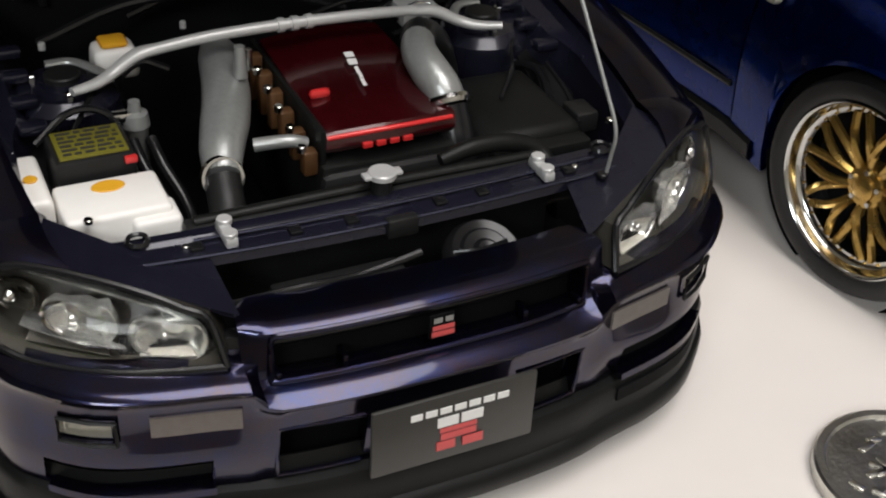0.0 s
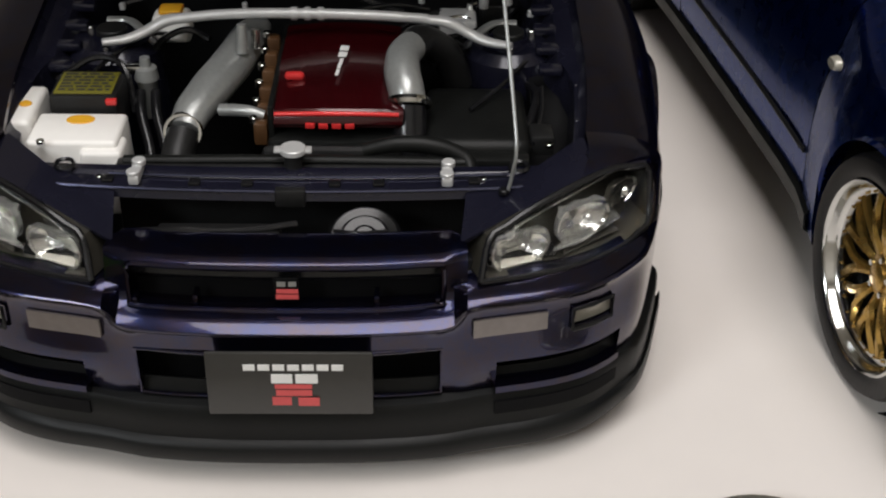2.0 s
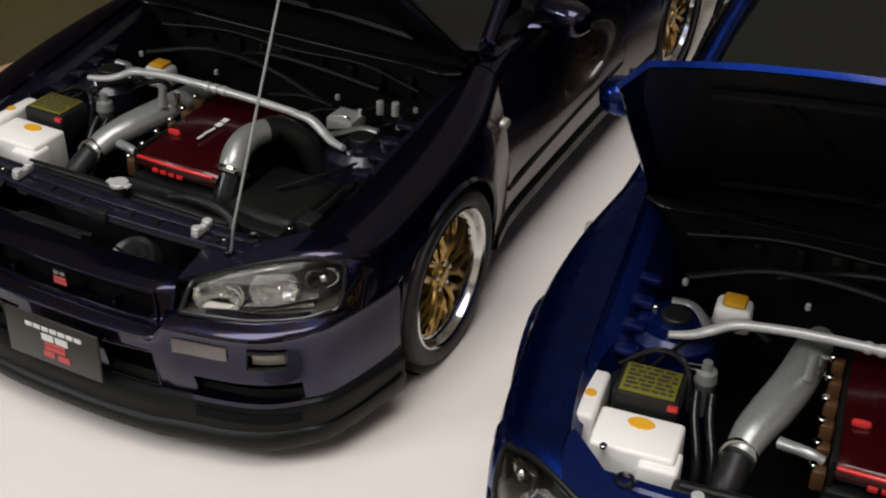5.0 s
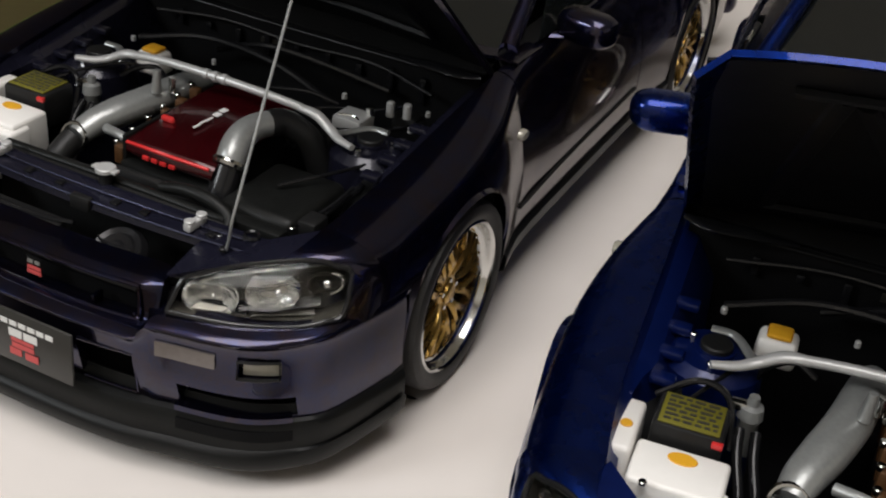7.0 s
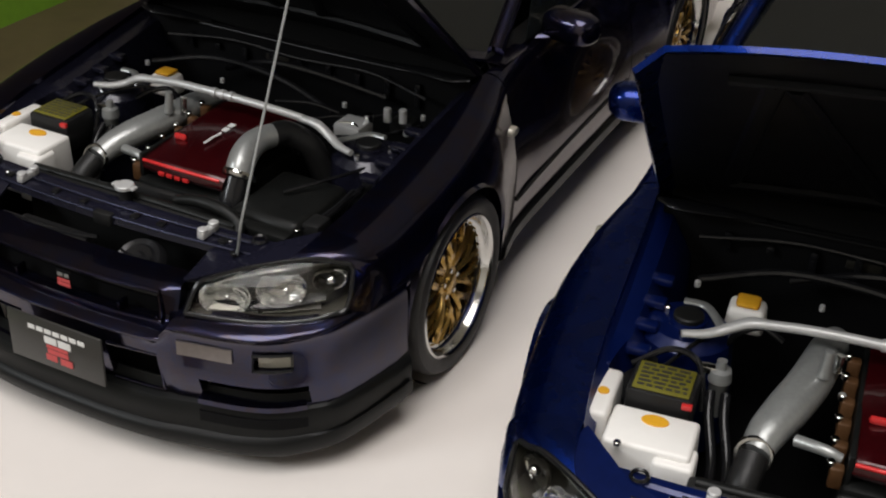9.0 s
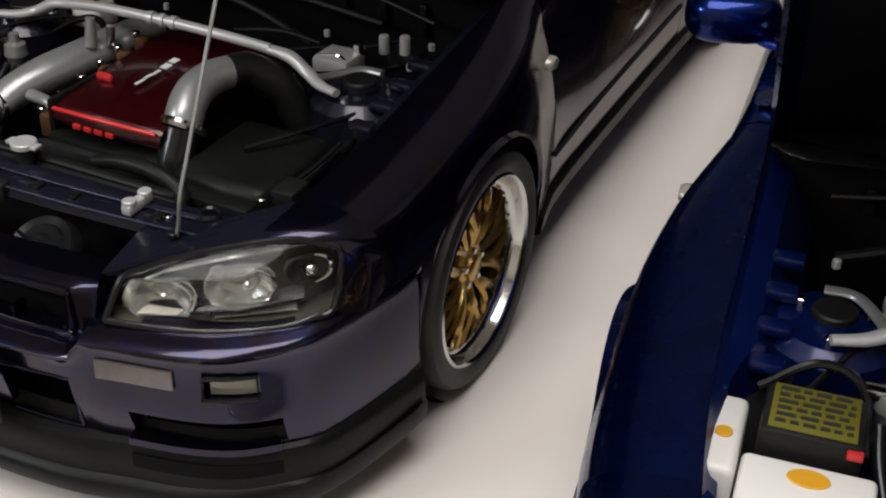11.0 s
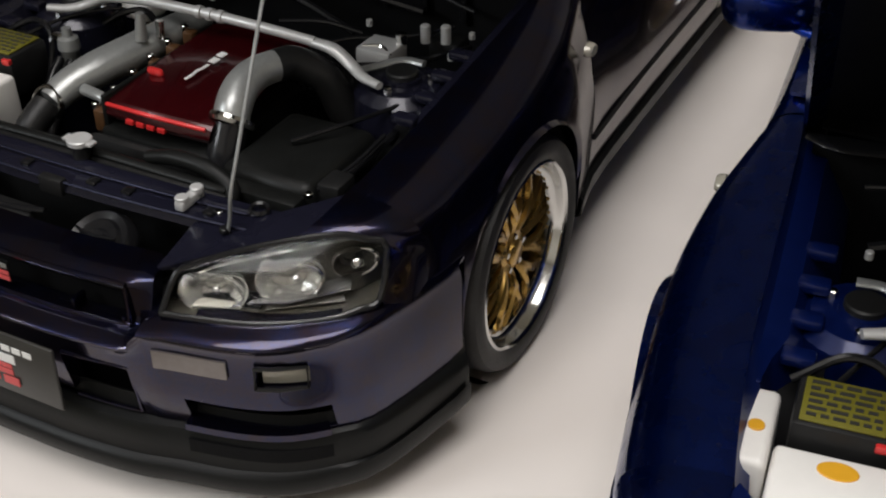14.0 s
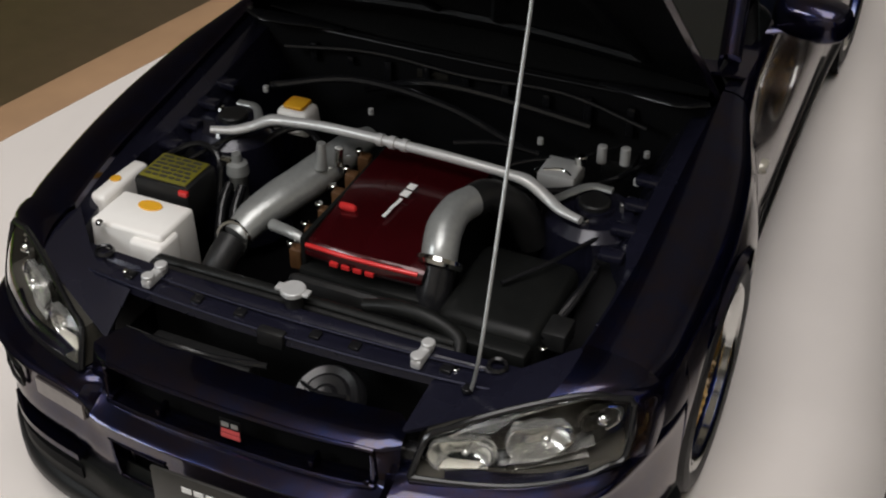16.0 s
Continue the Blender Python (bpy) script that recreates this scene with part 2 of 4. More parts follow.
def side_panel(sign, y0, y1, low, arch=None, top=True, n=26, inset=0.0):
    """Outer body sheet between two places along the car, cut round the wheel arch."""
    ys = list(np.linspace(y0, y1, n))
    if arch:
        ys = sorted([y for y in ys if abs(y - arch) > ARCH] + [arch + ARCH * math.cos(a) for a in np.linspace(0, math.pi, 33) if y0 < arch + ARCH * math.cos(a) < y1] + [y for y in (arch - ARCH - 1e-3, arch + ARCH + 1e-3) if y0 < y < y1])
    rows = []
    for y in ys:
        w, zs, xe = half_width(y) - inset, shoulder(y), bay_edge(y)
        z0 = low
        if arch and y < arch - ARCH and arch < 2:
            z0 = 0.505
        if arch and abs(y - arch) < ARCH:
            z0 = AXLE_Z + math.sqrt(max(ARCH * ARCH - (y - arch) ** 2, 0))
            z0 = max(z0, low)
        zt = zs - 0.075
        row = [(sign * (w - 0.045), y, z0), (sign * (w - 0.008 - 0.05 * max(0, 0.45 - z0)), y, z0)]
        for k in range(1, 9):
            z = z0 + (zt - z0) * k / 8
            x = w - 0.05 * max(0, 0.42 - z) - 0.45 * max(0, z - 0.50) ** 1.6
            row.append((sign * x, y, z))
        if top:
            x1 = abs(row[-1][0])
            for k in range(1, 8):
                u = math.pi / 2 * k / 7
                row.append((sign * (xe + (x1 - xe) * math.cos(u) ** 0.8), y, zt + (zs + 0.012 - zt) * math.sin(u) ** 0.9))
            row.append((sign * (xe - 0.002), y, zs - 0.03))
        rows.append(row)
    return grid(rows)


# ---- the model cars ----
def make_wheel(parent, x, y, sign):
    at = Matrix.Translation((x, y, AXLE_Z)) @ (Matrix.Rotation(math.pi, 4, "Z") if sign < 0 else Matrix.Identity(4))
    def put(bm):
        return moved(bm, at)
    wheel = part("wheel", put(lathe([(0.001, -0.105), (0.20, -0.105), (0.212, -0.09), (0.20, -0.16), (0.19, -0.22)], 36)), "matt", parent, "dark brake and barrel behind the spokes")
    tyre = [(0.252, -0.004), (0.262, 0.006), (0.290, 0.012), (0.308, 0.004), (0.318, -0.016), (0.320, -0.05), (0.3165, -0.054), (0.3165, -0.06), (0.320, -0.064), (0.320, -0.105), (0.3165, -0.109), (0.3165, -0.115), (0.320, -0.119), (0.320, -0.19), (0.31, -0.225), (0.26, -0.235), (0.24, -0.22)]
    part("tyre", put(lathe(tyre, 64)), "rubber", wheel, "black rubber low-profile tyre")
    part("rim", put(lathe([(0.256, -0.012), (0.257, 0.002), (0.250, 0.006), (0.244, 0.001), (0.241, -0.006), (0.237, -0.022), (0.231, -0.036), (0.224, -0.040), (0.213, -0.041), (0.209, -0.10)], 64)), "chrome", wheel, "polished deep-dish rim lip")
    part("hub", put(join(lathe([(0.001, -0.028), (0.030, -0.028), (0.036, -0.032), (0.038, -0.040), (0.060, -0.044), (0.066, -0.054), (0.066, -0.10)], 30))), "gold", wheel, "gold wheel hub with centre cap")
    for k in range(10):
        for turn in (-1, 1):
            a = math.pi * 2 * (k + 0.5) / 10
            pts = [(-0.056, 0.058 * math.cos(a), 0.058 * math.sin(a))]
            for r, t, xx in ((0.10, 0.05, -0.042), (0.15, 0.13, -0.038), (0.214, 0.23, -0.047)):
                pts.append((xx, r * math.cos(a + turn * t), r * math.sin(a + turn * t)))
            part("spoke", put(tube(pts, [0.0145, 0.0128, 0.0135], 6, 3)), "gold", wheel)
    for k in range(5):
        a = math.pi * 2 * k / 5 + 0.3
        part("wheel_nut", put(disc(-0.048, 0.048 * math.cos(a), 0.048 * math.sin(a), 0.009, 0.016, 6, "x")), "chrome", wheel)
    bolts = []
    for k in range(30):
        a = math.pi * 2 * k / 30
        bolts.append(disc(-0.041, 0.2185 * math.cos(a), 0.2185 * math.sin(a), 0.0040, 0.007, 6, "x"))
    part("rim_bolts", put(join(*bolts)), "gold", wheel, "ring of small rim bolts")
    return wheel


def bumper_sheet():
    """Front bumper with its openings, as a sheet with returned edges."""
    us = sorted(set([round(float(a), 4) for a in np.linspace(0, 0.345, 8)] + [0.165, 0.345, 0.372, 0.402] + [round(float(a), 4) for a in np.linspace(0.475, 0.79, 10)] + [0.438, 0.65, 0.752, 0.81, 0.84, 0.87, 0.90, 0.94, 0.98, 1.02, 1.06]))
    zs = [0.135, 0.165, 0.192, 0.21, 0.225, 0.258, 0.28, 0.31, 0.345, 0.362, 0.385, 0.408, 0.418, 0.425, 0.430, 0.443, 0.455, 0.468, 0.480, 0.50, 0.512, 0.555, 0.582, 0.590, 0.597, 0.603, 0.606]
    mid = curve([(0.135, 0.05), (0.21, 0.038), (0.30, 0.018), (0.345, 0.012), (0.385, 0.006), (0.408, 0.002), (0.418, -0.010), (0.430, -0.014), (0.443, -0.004), (0.468, 0.046), (0.50, 0.052), (0.582, 0.048), (0.590, 0.050), (0.597, 0.062), (0.603, 0.085), (0.606, 0.115)])
    sid = curve([(0.135, 0.045), (0.20, 0.025), (0.258, 0.008), (0.31, 0.008), (0.36, 0.009), (0.408, 0.008), (0.425, 0.000), (0.430, -0.007), (0.443, -0.019), (0.455, -0.015), (0.468, -0.004), (0.48, 0.008), (0.50, 0.032), (0.512, 0.045), (0.606, 0.07)])
    bm = bmesh.new()
    uu = [-u for u in us[:0:-1]] + us
    vs = {}
    def cell_open(u, z):
        u = abs(u)
        if 0.0 < u < 0.345 and 0.468 < z < 0.582: return True
        if 0.165 < u < 0.345 and 0.21 < z < 0.345: return True
        if u < 0.165 and 0.21 < z < 0.225: return True
        if 0.475 < u < 0.79 and 0.192 < z < 0.258: return True
        if 0.65 < u < 0.752 and 0.345 < z < 0.408: return True
        if 0.402 < u and z > 0.512: return True
        return False
    for i, u in enumerate(uu):
        a = abs(u)
        k = float(np.clip((a - 0.360) / 0.05, 0, 1))
        k = k * k * (3 - 2 * k)
        for j, z in enumerate(zs):
            d = mid(z) * (1 - k) + sid(z) * k
            zz = mid_height(z) * (1 - k) + side_height(z) * k
            if a > 0.8:
                zz += 0.008 * (a - 0.8) / 0.22 if z > 0.4 else 0
            vs[i, j] = bm.verts.new((math.copysign(nose_x(a), u) * (1 if a < 0.7 else 1 - 0.02 * max(0, z - 0.44)), nose_y(a) + d * (1 - 0.4 * max(0, a - 0.7) / 0.32), zz))
    for i in range(len(uu) - 1):
        for j in range(len(zs) - 1):
            if not cell_open((uu[i] + uu[i + 1]) / 2, (zs[j] + zs[j + 1]) / 2):
                bm.faces.new((vs[i, j], vs[i + 1, j], vs[i + 1, j + 1], vs[i, j + 1]))
    bmesh.ops.delete(bm, geom=[v for v in bm.verts if not v.link_faces], context="VERTS")
    edge = [e for e in bm.edges if e.is_boundary]
    ext = bmesh.ops.extrude_edge_only(bm, edges=edge)
    for v in [g for g in ext["geom"] if isinstance(g, bmesh.types.BMVert)]:
        side = min(1, max(0, (abs(v.co.x) - 0.78) / 0.06))
        v.co += V(-0.02 * v.co.x - math.copysign(0.03 * side, v.co.x), 0.045 * (1 - side), 0)
    return bm


def ribbon(u0, u1, z0, z1, back, n=24, out=0.0, both=False):
    """A strip that follows the nose."""
    rows = []
    for u in np.linspace(u0, u1, n):
        a = abs(u)
        x, y = math.copysign(nose_x(a), u), nose_y(a)
        f = 1 + out
        rows.append([(x * f, y + back - out * 0.6 * max(0, 1 - a), z0), (x * f, y + back - out * 0.6 * max(0, 1 - a), z1)])
    return grid(rows)


def lip_spoiler():
    """Charcoal front splitter with its raised deck."""
    prof = [(0.058, 0.270), (0.044, 0.232), (0.018, 0.222), (0.008, 0.205), (0.008, 0.168), (0.004, 0.135), (-0.010, 0.126), (-0.016, 0.112), (-0.014, 0.082), (-0.004, 0.070), (0.004, 0.062), (0.04, 0.060), (0.10, 0.066)]
    rows = []
    for u in np.linspace(-1.05, 1.05, 65):
        a = abs(u)
        x, y = math.copysign(nose_x(a), u), nose_y(a)
        t = max(0, (a - 0.55) / 0.47)
        row = []
        for d, z in prof:
            row.append((x * (1 + (0.05 - d * 0.9) * t * 0.55), y + d * (1 - 0.55 * t) + 0.012 * t, z + (0.05 * t * t if z < 0.13 else 0.02 * t)))
        rows.append(row)
    bm = grid(rows)
    return thick(bm, 0.006)


HL_BOTTOM = spline([(0.430, 0.078, 0.534), (0.53, 0.108, 0.530), (0.65, 0.155, 0.528), (0.77, 0.240, 0.530), (0.838, 0.318, 0.552)], 6)
HL_TOP = spline([(0.448, 0.125, 0.616), (0.53, 0.175, 0.655), (0.64, 0.250, 0.680), (0.755, 0.325, 0.690), (0.832, 0.362, 0.662)], 6)


def lamp_patch(sign, back, grow=0.0, bulge=0.03, lift=0.0):
    rows = []
    n = len(HL_BOTTOM)
    for i in range(n):
        b, t = HL_BOTTOM[i], HL_TOP[i]
        row = []
        for k in range(9):
            s = k / 8
            s = s * (1 + 2 * grow) - grow
            p = b.lerp(t, s)
            q = 4 * max(0, s * (1 - s)) * math.sin(math.pi * min(max(i / (n - 1), 0.0), 1)) ** 0.5
            row.append((sign * (p.x + bulge * q * 0.4 - back * 0.35), p.y - bulge * q * 0.8 + back, p.z + lift))
        rows.append(row)
    return grid(rows)


def make_headlight(parent, s):
    body = part("headlight", thick(lamp_patch(s, 0.085, 0.0, 0.0), 0.006), "lamp_dark", parent, "headlight with clear cover and chrome reflectors")
    # lining between cover and back plate
    loop = [*HL_BOTTOM, *reversed(HL_TOP)]
    rows = [[(s * p.x, p.y + 0.004, p.z) for p in loop], [(s * (p.x - 0.03), p.y + 0.085, p.z) for p in loop]]
    part("lamp_lining", grid(rows, True), "lamp_grey", body, "grey lamp housing")
    shift = Matrix.Translation((s * 0.020, 0.020, 0.010))
    def put(bm):
        """Seats the inner fittings behind the cover, spread a little outwards."""
        for v in bm.verts:
            v.co.x += s * 0.06 * (abs(v.co.x) - 0.5)
            v.co.z += 0.03 * (abs(v.co.x) - 0.5)
        return moved(bm, shift)
    def bowl(x, y, z, r, depth, aim):
        """Open dish with stepped rings, cut flat above and below."""
        bm = lathe([(0.001, -depth), (r * 0.30, -depth * 0.98), (r * 0.34, -depth * 0.86), (r * 0.60, -depth * 0.74), (r * 0.63, -depth * 0.60), (r * 0.84, -depth * 0.36), (r * 0.87, -depth * 0.22), (r, 0), (r * 1.04, -0.001), (r * 1.0, -depth * 0.4)], 30, "y")
        for v in bm.verts:
            v.co.z = max(-0.72 * r, min(0.66 * r, v.co.z))
            v.co.x *= 1.15
        return moved(bm, Matrix.Translation((s * x, y, z)) @ Matrix.Rotation(s * aim, 4, "Z") @ Matrix.Rotation(math.pi, 4, "Z"))
    def crescent(x, y, z, r, aim, a0, a1, thin):
        m = Matrix.Translation((s * x, y, z)) @ Matrix.Rotation(s * aim, 4, "Z")
        return tube([m @ V(s * r * 1.12 * math.cos(a0 + (a1 - a0) * k / 6), -0.004, r * 0.80 * math.sin(a0 + (a1 - a0) * k / 6)) for k in range(7)], [thin * 0.5, thin, thin * 1.2, thin, thin * 0.5], 8, 2)
    part("reflector", put(bowl(0.503, 0.128, 0.566, 0.061, 0.044, 0.50)), "reflector", body, "stepped chrome inner reflector")
    part("reflector", put(bowl(0.640, 0.210, 0.590, 0.061, 0.046, 0.66)), "reflector", body, "stepped chrome main reflector")
    part("reflector", put(bowl(0.733, 0.314, 0.602, 0.040, 0.030, 0.85)), "lamp_dark", body, "dark bowl round the turn lamp bulb")
    part("bright_rim", put(crescent(0.503, 0.128, 0.566, 0.055, 0.50, -1.0, 1.1, 0.004)), "reflector", body, "bright edge of the inner reflector")
    part("bright_rim", put(crescent(0.645, 0.212, 0.590, 0.055, 0.66, -1.1, 1.2, 0.005)), "chrome", body, "bright edge of the main reflector")
    part("bright_rim", put(crescent(0.733, 0.314, 0.602, 0.044, 0.85, -1.3, 1.3, 0.006)), "chrome", body, "bright crescent beside the turn lamp")
    part("chrome_shelf", put(thick(grid([[(s * 0.46, 0.105, 0.532), (s * 0.46, 0.15, 0.536)], [(s * 0.55, 0.150, 0.526), (s * 0.54, 0.20, 0.530)]]), 0.004)), "brow", body, "pale trim under the inner reflector")
    part("chrome_shelf", put(thick(grid([[(s * 0.572, 0.150, 0.546), (s * 0.576, 0.16, 0.548)], [(s * 0.64, 0.196, 0.540), (s * 0.63, 0.235, 0.546)], [(s * 0.735, 0.290, 0.548), (s * 0.715, 0.33, 0.552)]]), 0.005)), "reflector", body, "pointed chrome blade under the main reflector")
    part("lower_trim", put(thick(grid([[(s * 0.60, 0.168, 0.524), (s * 0.60, 0.20, 0.536)], [(s * 0.73, 0.272, 0.522), (s * 0.71, 0.30, 0.538)]]), 0.004)), "lamp_grey", body, "pale trim along the lamp's lower edge")
    part("chrome_block", put(box(s * 0.594 - 0.012, s * 0.594 + 0.012, 0.186, 0.215, 0.604, 0.628, 0.004)), "reflector", body, "chrome corner over the main reflector")
    part("chrome_brow", put(thick(grid([[(s * 0.448, 0.112, 0.596), (s * 0.45, 0.16, 0.604)], [(s * 0.50, 0.150, 0.622), (s * 0.49, 0.20, 0.630)], [(s * 0.60, 0.226, 0.640), (s * 0.58, 0.27, 0.648)], [(s * 0.72, 0.335, 0.648), (s * 0.70, 0.37, 0.652)]]), 0.006)), "reflector", body, "pale trim over the reflectors")
    for x, y, z, r, mat in ((0.506, 0.124, 0.570, 0.009, "reflector"), (0.650, 0.206, 0.592, 0.010, "reflector"), (0.740, 0.300, 0.604, 0.015, "chrome")):
        bm = bmesh.new()
        bmesh.ops.create_uvsphere(bm, u_segments=14, v_segments=9, radius=r)
        part("bulb", put(moved(bm, Matrix.Translation((s * x, y + 0.012, z)))), mat, body, "lamp bulb")
    cover = part("cover", thick(lamp_patch(s, 0.0, 0.0, 0.03), 0.004), "lens", body, "clear plastic headlight cover")
    cover.visible_shadow = False
    part("gasket", tube([(s * p.x, p.y, p.z) for p in [*HL_BOTTOM[::3], *reversed(HL_TOP[::3]), HL_BOTTOM[0]]], [0.0085], 8, 3), "black_gloss", body, "black rubber headlight gasket")


def make_hood(parent, paint):
    hinge, ang, length = V(0, 1.45, 0.880), radians(40.5), 1.20
    def at(x, s, lift=0.0):
        return (x, hinge.y - s * math.cos(ang) + lift * math.sin(ang), hinge.z + s * math.sin(ang) + lift * math.cos(ang))
    rows, rows_in = [], []
    for s in np.linspace(-0.05, 1, 14):
        w = 0.73 - 0.03 * s - 0.04 * max(0, s - 0.8)
        rows.append([at(w * a, s * length - 0.05 * abs(a) ** 4 * s, 0.045 * (1 - a * a) + 0.02 - 0.12 * max(0, s - 0.85) - (0.05 if abs(a) > 0.99 else 0)) for a in np.linspace(-1, 1, 25)])
    hood = part("hood", thick(grid(rows), 0.014), paint, parent, "raised bonnet held open by a thin rod")
    rows = []
    for s in np.linspace(-0.04, 0.985, 12):
        w = 0.712 - 0.03 * s - 0.04 * max(0, s - 0.8)
        rows.append([at(w * a, s * length - 0.05 * abs(a) ** 4 * s, 0.045 * (1 - a * a) - 0.004) for a in np.linspace(-1, 1, 19)])
    part("hood_liner", thick(grid(rows), 0.006), "liner", hood, "glossy black bonnet lining")
    for x0, x1, s0, s1 in ((-0.52, 0.52, 0.10, 0.10), (-0.5, 0.5, 1.02, 1.02), (-0.52, -0.40, 0.10, 1.0), (0.52, 0.40, 0.10, 1.0), (-0.1, -0.36, 0.12, 0.98), (0.1, 0.36, 0.12, 0.98)):
        part("hood_rib", tube([at(x0 + (x1 - x0) * t, s0 + (s1 - s0) * t, -0.008 + 0.045 * (1 - ((x0 + (x1 - x0) * t) / 0.68) ** 2)) for t in (0, 0.33, 0.66, 1)], [0.028], 8, 3, 0.55), "liner", hood, "pressed stiffening rib")


def bars_text(parent, origin, right, up, scale, rows, off):
    """Unreadable or trade lettering as plain blocks: (x0, x1, z0, z1, material)."""
    n = right.cross(up)
    for x0, x1, z0, z1, mat in rows:
        bm = bmesh.new()
        q = [origin + right * (x * scale) + up * (z * scale) + n * off for x, z in ((x0, z0), (x1, z0), (x1, z1), (x0, z1))]
        f = bm.faces.new([bm.verts.new(p) for p in q])
        part("lettering_block", thick(bm, 0.002), mat, parent)


def make_car(name, label, paint, bay, loc, turn):
    car = new(name)
    tagged(car, label, "model car", "model cars on the table")
    # outer sheets
    for s in (1, -1):
        fend = part("front_fender", side_panel(s, 0.44, 1.455, 0.19, AXLES[0]), paint, car)
        part("door", side_panel(s, 1.462, 2.76, 0.235, None, True, 14), paint, car, "closed car door")
        part("rear_quarter", side_panel(s, 2.767, 4.58, 0.20, AXLES[1]), paint, car)
        part("arch_liner", moved(lathe([(ARCH + 0.004, 0.0), (ARCH + 0.004, -0.30), (0.05, -0.31)], 48), Matrix.Translation((s * 0.885, AXLES[0], AXLE_Z)) @ (Matrix.Identity(4) if s > 0 else Matrix.Rotation(math.pi, 4, "Z"))), "matt", car, "black wheel arch liner")
        part("arch_liner", moved(lathe([(ARCH + 0.004, 0.0), (ARCH + 0.004, -0.30), (0.05, -0.31)], 48), Matrix.Translation((s * 0.85, AXLES[1], AXLE_Z)) @ (Matrix.Identity(4) if s > 0 else Matrix.Rotation(math.pi, 4, "Z"))), "matt", car, "black wheel arch liner")
        sk = []
        for y in np.linspace(1.34, 3.24, 14):
            w = half_width(y)
            sk.append([(s * (w - 0.10), y, 0.255), (s * (w - 0.008), y, 0.268), (s * (w + 0.003), y, 0.255), (s * (w - 0.002), y, 0.205), (s * (w - 0.022), y, 0.192), (s * (w - 0.12), y, 0.186)])
        part("side_skirt", thick(grid(sk), 0.006), "lip", car, "side skirt under the door")
        part("side_trim", tube([(s * (half_width(y) + 0.001), y, 0.385 + 0.01 * (y - 1.5)) for y in (1.48, 1.9, 2.3, 2.74)], [0.006], 6, 4, 1.6), "black", car, "thin dark door groove")
        part("side_marker", moved(lathe([(0.001, 0.012), (0.016, 0.011), (0.021, 0.004), (0.022, -0.01)], 20), Matrix.Translation((s * (half_width(1.378) - 0.010), 1.378, 0.706)) @ Matrix.Diagonal((1 * s, 1.35, 0.9, 1))), "amber", car, "small oval clear side repeater")
        # mirror
        mir = bmesh.new()
        bmesh.ops.create_uvsphere(mir, u_segments=22, v_segments=14, radius=1)
        for v in mir.verts:
            p = v.co
            v.co = V(math.copysign(abs(p.x) ** 0.6, p.x) * 0.115, math.copysign(abs(p.y) ** 0.75, p.y) * 0.075, math.copysign(abs(p.z) ** 0.7, p.z) * 0.062)
            if v.co.y > 0.03: v.co.y = 0.03
        mirror = part("wing_mirror", moved(mir, Matrix.Translation((s * 0.880, 1.87, 0.938)) @ Matrix.Rotation(-s * 0.25, 4, "Z")), paint, car, "glossy door mirror")
        part("mirror_foot", tube([(s * 0.74, 1.83, 0.885), (s * 0.81, 1.85, 0.895), (s * 0.86, 1.86, 0.905)], [0.03, 0.022, 0.02], 10, 4, 0.5), paint, mirror)
        make_headlight(car, s)
        fog = part("fog_lamp", thick(ribbon(0.654 * s, 0.748 * s, 0.392, 0.439, 0.022, 6), 0.004), "amber", car, "rectangular smoked front fog lamp")
        ring = [(s * nose_x(u), nose_y(u) + 0.0, z) for u, z in ((0.65, 0.388), (0.70, 0.387), (0.752, 0.388), (0.752, 0.444), (0.70, 0.445), (0.65, 0.444), (0.65, 0.388))]
        part("fog_frame", tube(ring, [0.005], 6, 1), "black", fog)
        part("turn_lamp", thick(ribbon(0.418 * s, 0.588 * s, 0.405, 0.452, 0.001, 8), 0.006), "turn", car, "flush grey indicator lens in the bumper")
        part("duct_blade", thick(ribbon(0.475 * s, 0.79 * s, 0.238, 0.256, -0.002, 10), 0.03), paint, car, "painted blade under the brake duct")
        for fr in (0, 1):
            make_wheel(car, s * (0.914 if fr == 0 else 0.842), AXLES[fr], s)
    part("front_bumper", bumper_sheet(), paint, car, "glossy front bumper with grille openings")
    part("intake_backing", join(thick(ribbon(-0.36, 0.36, 0.18, 0.60, 0.115, 20), 0.01), thick(ribbon(0.46, 0.80, 0.23, 0.335, 0.085, 8), 0.01), thick(ribbon(-0.80, -0.46, 0.23, 0.335, 0.085, 8), 0.01)), "matt", car, "black mesh behind the openings")
    for x in (-0.20, 0.20, -0.335, 0.335):
        part("grille_post", box(x - 0.006, x + 0.006, 0.045 + 0.1 * x * x, 0.09, 0.482, 0.514 if abs(x) < 0.3 else 0.504, 0.003), paint, car)
    def nose(u, z, d):
        return (math.copysign(nose_x(abs(u)), u), nose_y(abs(u)) + d, z)
    loop = [nose(u, 0.589, 0.047) for u in (-0.335, -0.2, 0, 0.2, 0.335)] + [nose(0.347, 0.577, 0.046), nose(0.347, 0.496, 0.044), nose(0.335, 0.485, 0.042)] + [nose(u, 0.482, 0.040) for u in (0.2, 0, -0.2, -0.335)] + [nose(-0.347, 0.496, 0.044), nose(-0.347, 0.577, 0.046), nose(-0.335, 0.589, 0.047)]
    part("grille_rim", tube(loop, [0.0065], 8, 3), paint, car, "rounded painted rim of the grille opening")
